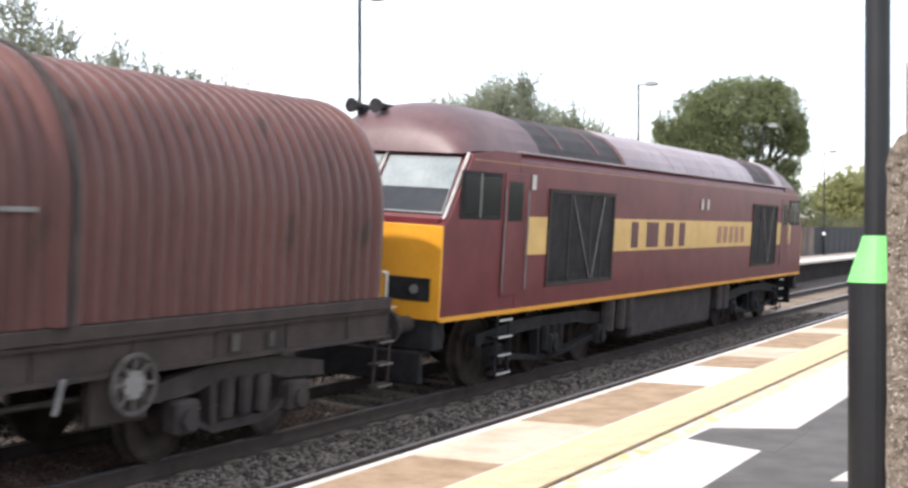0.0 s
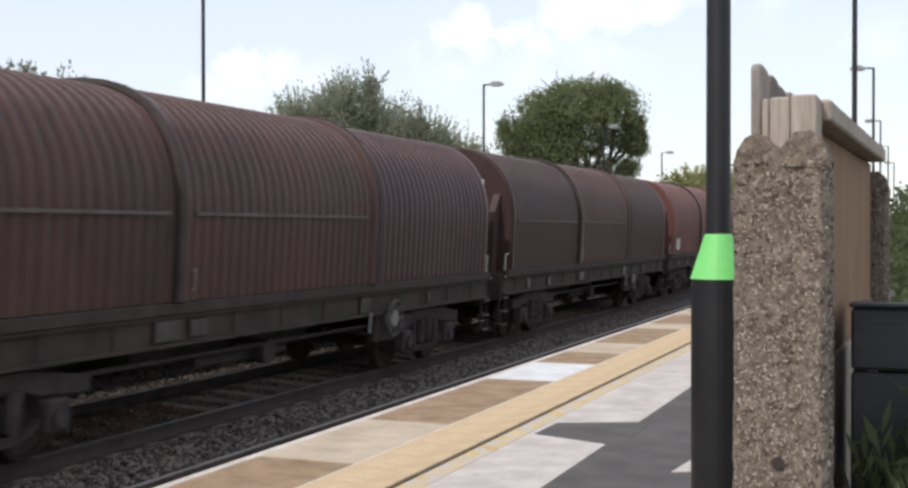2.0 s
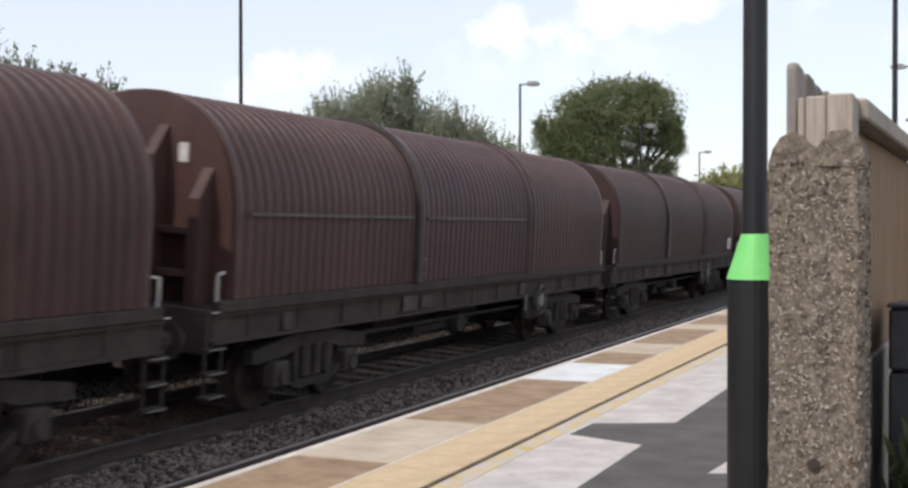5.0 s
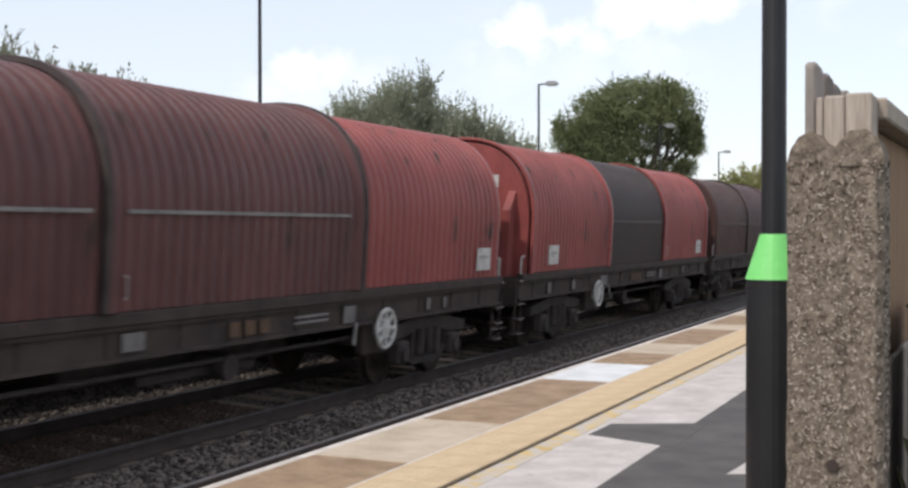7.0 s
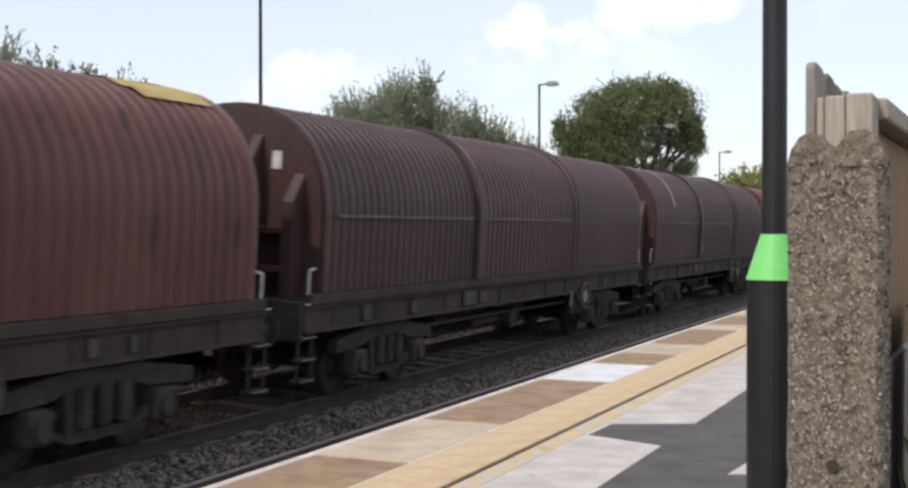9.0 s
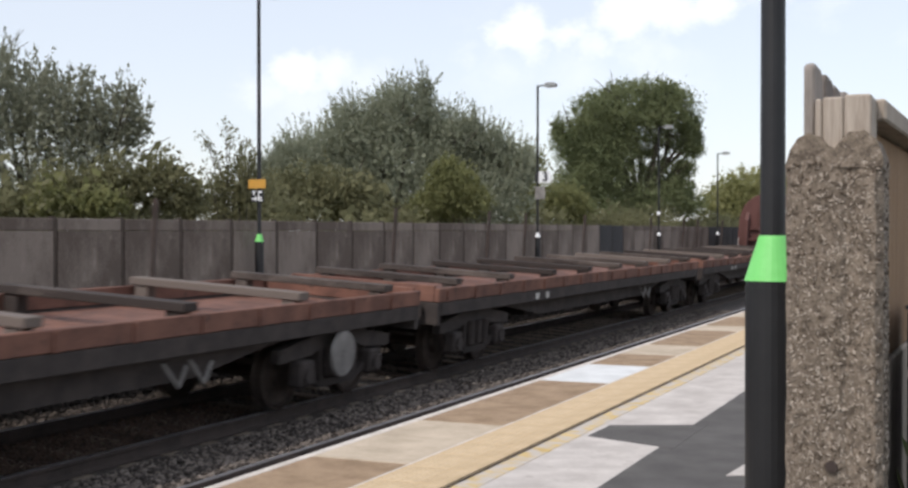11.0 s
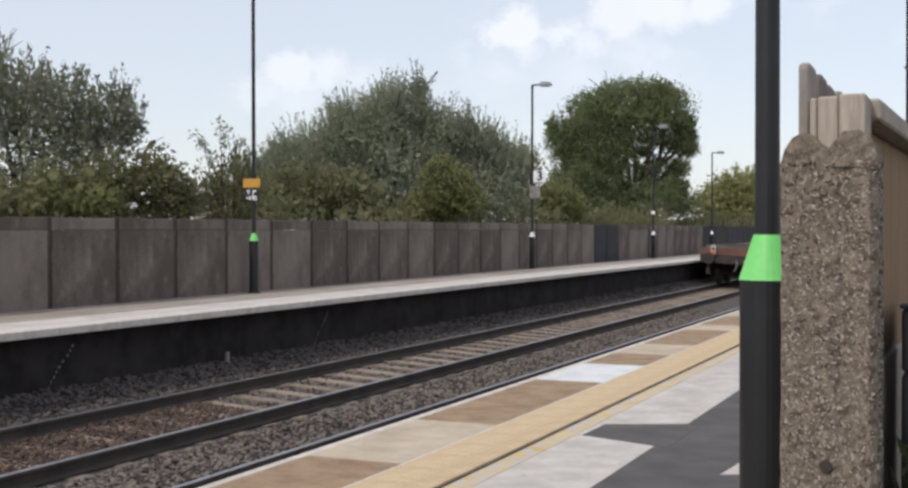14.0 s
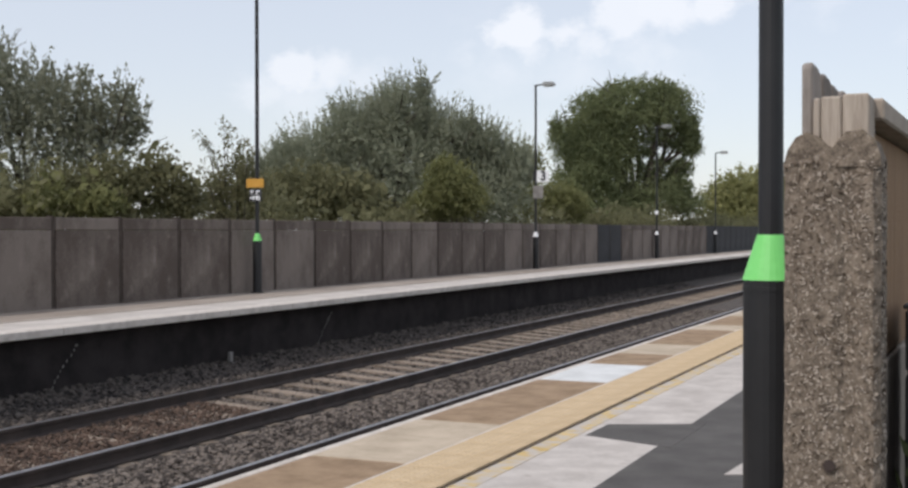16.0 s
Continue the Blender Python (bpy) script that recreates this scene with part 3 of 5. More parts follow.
def build_fence():
    root = tagged(new("fence"), "concrete post fence with weathered timber boards and capping rail", "fence")
    root.location = (0, 0, PLAT)
    h = 1.615
    # slotted post with a channelled face and rounded shoulders either side of the slot
    plan = [(-0.078, 0.014), (-0.066, 0.0), (-0.020, 0.001), (0.010, 0.003), (0.020, 0.008), (0.034, 0.008), (0.042, 0.004), (0.066, 0.003), (0.078, 0.018), (0.078, 0.13), (-0.078, 0.13)]
    bm = bmesh.new()
    zs = [i * (h - 0.06) / 60 for i in range(61)]
    rings = [[bm.verts.new((x + noise.noise((x * 40, y * 40, z * 33)) * 0.003, y + noise.noise((x * 55, z * 47, 3.1)) * 0.003, z)) for x, y in plan] for z in zs]
    for a, b in zip(rings, rings[1:]):
        for i in range(len(plan)):
            bm.faces.new((a[i], a[(i + 1) % len(plan)], b[(i + 1) % len(plan)], b[i]))
    bm.faces.new(rings[0][::-1])
    z = h - 0.06
    outline = [(-0.078, z), (0.078, z), (0.078, h - 0.045), (0.068, h - 0.016), (0.050, h), (0.024, h - 0.002), (0.012, h - 0.014), (0.002, h - 0.028), (-0.008, h - 0.024), (-0.022, h - 0.008), (-0.040, h - 0.001), (-0.058, h - 0.010), (-0.071, h - 0.030), (-0.078, h - 0.055)]
    prism(bm, outline, "y", 0.003, 0.13)
    bmesh.ops.recalc_face_normals(bm, faces=bm.faces)
    post_me = link_mesh("post", bm, POSTC)
    bm = bmesh.new()
    tube(bm, (-0.002, -0.004, 1.057), (-0.002, 0.02, 1.057), 0.0100, seg=14)
    hole_me = link_mesh("bolt_hole", bm, GRIME)
    chips_me = stone_chips(plan[:9], h)
    for x, y in ((-0.237, 2.10), (-0.185, 3.665)):
        p = part("post", post_me, None, root, "rough exposed-aggregate concrete post")
        p.location = (x, y, 0)
        part("bolt_hole", hole_me, None, p)
        tagged(part("aggregate", chips_me, None, p, "pale and brown stone chips"), kind="stuff")
    x0, y0 = -0.237, 2.10
    # spaced pickets on the platform side, with rounded tops
    rng = random.Random(3)
    for i in range(9):
        bm = bmesh.new()
        h2, w2 = 1.738 - 0.006 * rng.random(), 0.112
        prism(bm, [(0, 0.05), (w2, 0.05), (w2, h2 - 0.022), (w2 - 0.012, h2 - 0.008), (w2 - 0.030, h2 - 0.002), (0.018, h2), (0.006, h2 - 0.003), (0, h2 - 0.010)], "x", x0 - 0.053, x0 - 0.035)
        bmesh.ops.bevel(bm, geom=list(bm.edges), offset=0.0035, segments=1, affect="EDGES")
        ob = part("picket", bm, FENCEG, root, "darker grey picket with a rounded top")
        ob.location = (rng.uniform(-0.003, 0.003), y0 + 0.035 + i * 0.16, 0)
    # end blocks seen over the post, then the boarded inner face and capping
    for xa, xb, zt in ((-0.032, -0.021, 1.672), (-0.0195, 0.0135, 1.674), (0.015, 0.058, 1.677)):
        bm = boxes((x0 + xa, x0 + xb, y0 + 0.022, y0 + 0.125, 1.50, zt), bevel=0.003)
        part("end_block", bm, FENCEW, root)
    run = -math.atan2(0.052, 1.565)
    for name, row, mat, lab in (("capping", (-0.02, 0.070, 0.127, 1.562, 1.640, 1.678), FENCEW, "pale weathered capping rail"),
                                ("inner_panel", (0.010, 0.030, 0.132, 1.560, 1.190, 1.637), FENCEB, "warm brown plywood inner panel"),
                                ("cross_rail", (-0.02, 0.008, 0.132, 1.560, 1.50, 1.60), FENCEW, ""),
                                ("kick_board", (0.010, 0.034, 0.132, 1.560, 0.06, 1.187), FENCEW, "pale grey lower board")):
        ob = part(name, boxes(row, bevel=0.004), mat, root, lab)
        ob.location, ob.rotation_euler = (x0, y0, 0), (0, 0, run)


def build_planter():
    root = tagged(new("planter"), "black boarded planter box standing beside the fence", "planter")
    root.location = (0, 0, PLAT)
    for z0, z1 in ((0.0, 1.158), (1.164, 1.29)):
        part("board", boxes((-0.150, 0.66, 2.60, 2.635, z0, z1), bevel=0.006), PLANTERM, root)
        part("side_board", boxes((-0.150, -0.120, 2.638, 2.92, z0, z1), bevel=0.006), PLANTERM, root)
    part("rim", boxes((-0.154, 0.67, 2.596, 2.66, 1.291, 1.300), bevel=0.003), PLANTERM, root)
    part("soil", boxes((-0.10, 0.66, 2.64, 2.92, 0.0, 1.20)), SOIL, root)


# ---- plants ----
def leaf_cloud(name, blobs, n, size, mat, seed, parent=None, droop=0.0, long=1.6, spikes=0, shoot=1.0):
    """Small leaf blades scattered through uneven lumps: (x, y, z, rx, ry, rz, weight)."""
    rng = np.random.default_rng(seed)
    w = np.array([b[6] for b in blobs], float)
    idx = rng.choice(len(blobs), n, p=w / w.sum())
    B = np.array([b[:6] for b in blobs])[idx]
    d = rng.normal(size=(n, 3))
    d /= np.linalg.norm(d, axis=1)[:, None]
    r = rng.random(n) ** 0.42
    # twigs: many leaves share a twig, so the outline is uneven
    ang = np.arctan2(d[:, 1], d[:, 0])
    ragged = 1 + 0.16 * np.sin(ang * 7 + idx * 1.7 + d[:, 2] * 9) + 0.10 * np.sin(ang * 17 + d[:, 2] * 23 + idx)
    c = B[:, :3] + d * B[:, 3:6] * (r * ragged)[:, None]
    tw = rng.random(n) < 0.25
    c[tw, 2] += rng.random(tw.sum()) * size * 3
    u = rng.normal(size=(n, 3)) + np.array([0, 0, 0.5 - droop])
    u /= np.linalg.norm(u, axis=1)[:, None]
    v = np.cross(u, rng.normal(size=(n, 3)))
    v /= np.linalg.norm(v, axis=1)[:, None]
    s = size * rng.uniform(0.6, 1.3, n)[:, None]
    if spikes:
        # upright leafy twigs standing out of the crown
        m = 16
        k = rng.choice(len(blobs), spikes, p=w / w.sum())
        e = rng.normal(size=(spikes, 3))
        e[:, 2] = np.abs(e[:, 2]) + 0.25
        e /= np.linalg.norm(e, axis=1)[:, None]
        K = np.array([q[:6] for q in blobs])[k]
        root_at = K[:, :3] + e * K[:, 3:6] * 0.78
        way = e * 0.55 + np.array([0, 0, 0.85]) + rng.normal(size=(spikes, 3)) * 0.15
        reach = size * shoot * rng.uniform(2, 5.5, spikes)
        at = (root_at[:, None] + way[:, None] * (np.linspace(0, 1, m)[None, :, None] * reach[:, None, None])).reshape(-1, 3)
        c = np.concatenate([c, at + rng.normal(size=at.shape) * size * 0.35])
        uu = np.repeat(way, m, 0) + rng.normal(size=at.shape) * 0.55
        uu /= np.linalg.norm(uu, axis=1)[:, None]
        vv = np.cross(uu, rng.normal(size=at.shape))
        vv /= np.linalg.norm(vv, axis=1)[:, None]
        u, v = np.concatenate([u, uu]), np.concatenate([v, vv])
        s = np.concatenate([s, size * rng.uniform(0.6, 1.1, len(at))[:, None]])
        n = len(c)
    a, b = u * s * long * 0.5, v * s * 0.42
    V = np.stack([c - a, c + b, c + a, c - b], 1).reshape(-1, 3)
    me = bpy.data.meshes.new(name)
    me.from_pydata(V.tolist(), [], np.arange(4 * n).reshape(-1, 4).tolist())
    me.materials.append(mat)
    ob = new(name, me)
    if parent:
        ob.parent = parent
    return ob


def limbs(name, base, tips, r, parent, seed):
    rng = random.Random(seed)
    bm = bmesh.new()
    fork = Vector(base) + Vector((0, 0, (max(t[2] for t in tips) - base[2]) * 0.32))
    tube(bm, base, fork, r, r * 0.75, seg=9)
    for t in tips:
        t = Vector(t)
        mid = fork.lerp(t, 0.5) + Vector((rng.uniform(-1, 1), rng.uniform(-1, 1), rng.uniform(0, 1))) * 0.12 * (t - fork).length
        tube(bm, fork, mid, r * 0.5, r * 0.3, seg=6)
        tube(bm, mid, t, r * 0.3, r * 0.08, seg=5)
        for k in range(3):
            q = mid.lerp(t, rng.uniform(0.1, 0.8))
            e = q + Vector((rng.uniform(-1, 1), rng.uniform(-1, 1), rng.uniform(0.2, 1))) * 0.3 * (t - fork).length
            tube(bm, q, e, r * 0.14, r * 0.04, seg=4)
    ob = new(name, link_mesh(name, bm, BARK))
    ob.parent = parent
    return ob


def tree(label, base, blobs, n, size, mat, seed, r=0.18, category="tree", name="tree", crown="crown", core=0.10, spikes=0, long=1.6, shoot=1.0):
    root = tagged(new(name), label, category)
    root.location = base
    rel = [(b[0] - base[0], b[1] - base[1], b[2] - base[2], *b[3:]) for b in blobs]
    limbs("trunk", (0, 0, 0), [(b[0], b[1], b[2]) for b in rel], r, root, seed)
    leaf_cloud(crown, rel, n, size, mat, seed, root, spikes=spikes, long=long, shoot=shoot)
    if core:
        inner = [(*b[:3], b[3] * 0.74, b[4] * 0.74, b[5] * 0.74, b[6]) for b in rel if b[6] > 0.5]
        leaf_cloud("inner_foliage", inner, int(n * core), size * 2.4, mat, seed + 50, root, long=1.3)
    return root


def place(px, depth):
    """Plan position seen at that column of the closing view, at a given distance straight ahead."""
    u = (px - 784) / 2100 * depth
    c, s = math.cos(radians(23.66)), math.sin(radians(23.66))
    return u * c - depth * s, u * s + depth * c


def lump(px, py, depth, rx, rz, w=1.0, ry=None):
    x, y = place(px, depth)
    return (x, y, 2.19 + (397 - py) / 2100 * depth, rx, ry or rx, rz, w)


def arching_shrub(d, ground):
    """Bare-stemmed shrub: bowed twigs with sparse leaves over a leafy foot."""
    rng = np.random.default_rng(14)
    base = Vector((*place(402, d), ground))
    root = tagged(new("shrub"), "thin dark shrub with long arching sparsely leaved twigs", "shrub")
    root.location = base
    at, way = [], []
    for px, py in ((340, 228), (352, 240), (386, 208), (398, 222), (418, 240), (344, 290), (432, 252), (372, 268), (440, 285), (360, 315), (410, 262), (450, 300), (330, 330), (388, 295)):
        x, y = place(px, d + float(rng.uniform(-0.5, 0.5)))
        tip = Vector((x, y, 2.19 + (397 - py) / 2100 * d)) - base
        foot = Vector((float(rng.uniform(-0.3, 0.3)), float(rng.uniform(-0.3, 0.3)), 0.0))
        top = Vector((foot.x * 0.5 + tip.x * 0.35, foot.y * 0.5 + tip.y * 0.35, tip.z * 0.98))
        pts = [foot * (1 - t) ** 2 + top * 2 * t * (1 - t) + tip * t ** 2 for t in (i / 9 for i in range(10))]
        wood = bmesh.new()
        for k in range(9):
            tube(wood, pts[k], pts[k + 1], 0.022 * (1 - k / 10), 0.022 * (1 - (k + 1) / 10), seg=5, cap=False)
            for q in range(16 if k > 4 else 9 if k > 2 else 0):
                p = pts[k].lerp(pts[k + 1], float(rng.random())) + Vector(rng.normal(size=3).tolist()) * 0.075
                at.append(p[:])
                way.append(((pts[k + 1] - pts[k]).normalized() + Vector(rng.normal(size=3).tolist()) * 0.8)[:])
        part("twig", wood, BARK, root)
    c, u = np.array(at), np.array(way)
    u /= np.linalg.norm(u, axis=1)[:, None]
    v = np.cross(u, rng.normal(size=u.shape))
    v /= np.linalg.norm(v, axis=1)[:, None]
    s = 0.055 * rng.uniform(0.6, 1.2, len(c))[:, None]
    V = np.stack([c - u * s, c + v * s * 0.45, c + u * s, c - v * s * 0.45], 1).reshape(-1, 3)
    me = bpy.data.meshes.new("leaf_spray")
    me.from_pydata(V.tolist(), [], np.arange(len(V)).reshape(-1, 4).tolist())
    me.materials.append(LEAFO)
    part("leaf_spray", me, None, root)
    low = [lump(px, py, d, rx, rz, w) for px, py, rx, rz, w in ((405, 325, 0.45, 0.45, 1), (435, 340, 0.5, 0.45, 1), (365, 345, 0.5, 0.4, 0.9), (390, 372, 0.7, 0.35, 1), (420, 290, 0.3, 0.3, 0.4))]
    leaf_cloud("foliage", [(b[0] - base.x, b[1] - base.y, b[2] - base.z, *b[3:]) for b in low], 3200, 0.055, LEAFO, 24, root, spikes=60, shoot=1.2)


def build_plants():
    G = -0.62
    # slender-leaved tree at the near end of the wall
    d = 26.0
    bl = [lump(-60, 190, d, 1.7, 1.1, 1.4), lump(30, 187, d, 1.1, 0.95, 1.2), lump(110, 214, d, 1.05, 1.05, 1.3), lump(190, 220, d, 0.75, 0.80, 0.6), lump(60, 260, d, 1.5, 1.1, 1.3), lump(170, 260, d, 0.9, 0.75, 0.7),
          lump(-120, 260, d, 1.8, 1.5, 1.5), lump(222, 200, d, 0.45, 0.5, 0.2), lump(-10, 112, d, 0.4, 0.3, 0.1), lump(240, 225, d, 0.3, 0.3, 0.1), lump(20, 340, d, 1.8, 0.7, 0.7), lump(-165, 60, d, 0.8, 0.9, 0.5), lump(-112, 95, d, 0.65, 0.7, 0.35), lump(-190, 130, d, 1.0, 1.0, 0.6)]
    x, y = place(60, d)
    tree("tall grey-green willow-leaved tree behind the concrete wall", (x, y, G), bl, 14500, 0.070, LEAFW, 11, 0.16, core=0.0, spikes=620, long=1.9, shoot=1.35)
    bl = [lump(110, 335, 23, 0.6, 0.55, 1), lump(190, 325, 23, 0.65, 0.6, 1), lump(270, 315, 23.5, 0.65, 0.7, 1), lump(40, 360, 23, 0.6, 0.4, 0.8), lump(320, 345, 23.5, 0.4, 0.45, 0.6)]
    x, y = place(190, 23)
    tree("low yellow-green bramble bush behind the wall", (x, y, G), bl, 8000, 0.065, LEAFO, 12, 0.05, "bush", "bush", "foliage")
    bl = [lump(90, 350, 22, 0.5, 0.3, 1), lump(170, 352, 22, 0.5, 0.28, 1)]
    x, y = place(130, 22)
    tree("bright green bramble shoots above the wall", (x, y, G), bl, 1500, 0.08, LEAFL, 13, 0.04, "bush", "bush", "foliage")
    # thin shrub with long arching twigs
    arching_shrub(27.0, G)
    # broad dense willow mass
    d = 43.0
    bl = [lump(545, 285, d, 1.7, 1.25, 1.3), lump(620, 250, d, 1.6, 1.45, 1.4), lump(690, 220, d, 1.5, 1.3, 1.4), lump(760, 248, d, 1.4, 1.2, 1.2), lump(830, 265, d, 1.1, 0.95, 0.9), lump(880, 292, d, 1.0, 0.8, 0.8), lump(500, 305, d, 1.1, 1.0, 0.8),
          lump(560, 330, d, 2.2, 1.3, 1.4), lump(700, 310, d, 2.4, 1.6, 1.8), lump(830, 340, d, 2.0, 1.1, 1.2), lump(730, 160, d, 0.35, 0.55, 0.15), lump(680, 178, d, 0.5, 0.5, 0.25), lump(815, 222, d, 0.30, 0.4, 0.10), lump(600, 208, d, 0.6, 0.45, 0.2), lump(475, 330, d, 1.2, 1.1, 0.9)]
    x, y = place(680, d)
    tree("broad dense grey-green willow with ragged top", (x, y, G), bl, 78000, 0.066, LEAFM, 15, 0.28, spikes=1800, long=2.0, shoot=2.0)
    bl = [lump(540, 335, 37, 1.6, 1.0, 1), lump(600, 345, 37, 1.2, 0.8, 1), lump(480, 345, 37, 1.0, 0.9, 0.8)]
    x, y = place(545, 37)
    tree("dark olive bush behind the wall", (x, y, G), bl, 9000, 0.085, LEAFO, 16, 0.06, "bush", "bush", "foliage")
    bl = [lump(775, 320, 37, 0.9, 0.75, 1), lump(805, 345, 37, 0.8, 0.6, 0.8), lump(745, 355, 37, 0.8, 0.5, 0.7), lump(770, 290, 37, 0.4, 0.35, 0.3)]
    x, y = place(775, 37)
    tree("yellow-green rounded bush behind the wall", (x, y, G), bl, 7500, 0.075, LEAFL, 17, 0.06, "bush", "bush", "foliage")
    bl = [lump(960, 350, 52, 1.2, 1.0, 1), lump(900, 350, 52, 1.3, 1.0, 1), lump(990, 360, 52, 0.8, 0.7, 0.6), lump(905, 290, 55, 1.1, 1.2, 0.9)]
    x, y = place(940, 52)
    tree("light green bush below the round tree", (x, y, G), bl, 7500, 0.10, LEAFL, 18, 0.08, "bush", "bush", "foliage")
    # big round-headed tree, opener on one side where the limbs show
    d = 73.0
    bl = [lump(1085, 195, d, 2.9, 1.7, 2.0), lump(1030, 205, d, 1.9, 1.7, 1.5), lump(1150, 190, d, 2.0, 1.6, 1.5), lump(1186, 228, d, 0.85, 1.1, 0.6), lump(985, 250, d, 1.35, 1.5, 1.0), lump(1050, 255, d, 2.4, 1.6, 1.6),
          lump(1190, 258, d, 0.9, 0.6, 0.3), lump(1196, 244, d, 0.55, 0.9, 0.35), lump(1182, 292, d, 0.7, 0.5, 0.18), lump(1035, 310, d, 2.5, 1.7, 1.5), lump(990, 325, d, 1.7, 1.5, 1.0), lump(1165, 325, d, 1.2, 0.9, 0.7), lump(1120, 345, d, 2.4, 1.2, 1.3), lump(1180, 352, d, 1.3, 0.8, 0.6), lump(1050, 360, d, 2.6, 1.2, 1.4),
          lump(1112, 152, d, 2.0, 0.6, 0.5), lump(1030, 280, d, 2.3, 1.7, 1.3), lump(1150, 165, d, 1.1, 0.6, 0.3), lump(1060, 160, d, 0.9, 0.55, 0.25), lump(960, 225, d, 0.5, 0.8, 0.25),
          lump(1112, 262, d, 0.8, 0.5, 0.16), lump(1140, 285, d, 0.9, 0.5, 0.16), lump(1165, 250, d, 0.8, 0.6, 0.20), lump(1120, 300, d, 1.0, 0.6, 0.3), lump(1135, 240, d, 1.2, 0.5, 0.35), lump(1175, 285, d, 0.8, 0.4, 0.15)]
    x, y = place(1100, d)
    tree("large round-headed dark green tree behind the wall", (x, y, G), bl, 84000, 0.098, LEAFD, 19, 0.42, spikes=700, core=0.06, shoot=0.9)
    d = 110.0
    bl = [lump(1290, 335, d, 3.4, 2.2, 1.5), lump(1250, 350, d, 2.4, 1.6, 1), lump(1345, 340, d, 3.8, 2.4, 1.4), lump(1310, 370, d, 5.0, 1.5, 1.4), lump(1420, 350, d, 4, 2, 1.4)]
    x, y = place(1300, d)
    tree("distant pale green weeping tree", (x, y, G), bl, 18000, 0.22, LEAFP, 20, 0.35)
    # hedge along the back of the wall
    blobs = []
    rng = random.Random(5)
    for i in range(64):
        y = 9 + i * 1.35
        blobs.append((-15.3 - rng.uniform(0, 2.0), y, rng.uniform(1.2, 2.5), 1.1, 1.2, rng.uniform(0.6, 1.25), 1))
    ob = leaf_cloud("hedge", blobs, 40000, 0.10, LEAFO, 21)
    tagged(ob, "tangled olive hedge growing along the wall", "hedge", kind="stuff")
    low = [(x - 0.9, y, z * 0.8, 1.0, 1.2, 1.1, 1) for x, y, z, *_ in blobs]
    ob = leaf_cloud("undergrowth", low, 9000, 0.34, LEAFO, 31, long=1.3)
    tagged(ob, "dense dark undergrowth behind the wall", "undergrowth", kind="stuff")
    # near side: hedge beyond the fence, and weeds at the planter
    blobs = []
    for i in range(30):
        y = 15 + i * 1.5
        blobs.append((-0.032 * y + 0.48 + rng.uniform(0, 0.4), y, rng.uniform(1.3, 2.2), 0.62, 1.2, rng.uniform(0.7, 1.05), 1))
        blobs.append((-0.032 * y + 1.9 + rng.uniform(0, 0.5), y, rng.uniform(1.2, 2.4), 0.8, 1.2, rng.uniform(0.7, 1.2), 1))
    ob = leaf_cloud("hedge", blobs, 36000, 0.085, LEAFH, 22)
    tagged(ob, "mixed green hedge beyond the timber fence", "hedge", kind="stuff")
    blobs = [(-0.09 + 0.085 * i, 2.42 + 0.05 * (i % 2), 1.34, 0.085, 0.09, 0.40 + 0.03 * ((i * 2) % 3) + 0.01 * i, 1) for i in range(9)]
    ob = leaf_cloud("weeds", blobs, 34000, 0.018, LEAFH, 23, droop=-0.6, long=4.0)
    tagged(ob, "tall green grass and weeds at the planter", "weeds", kind="stuff")


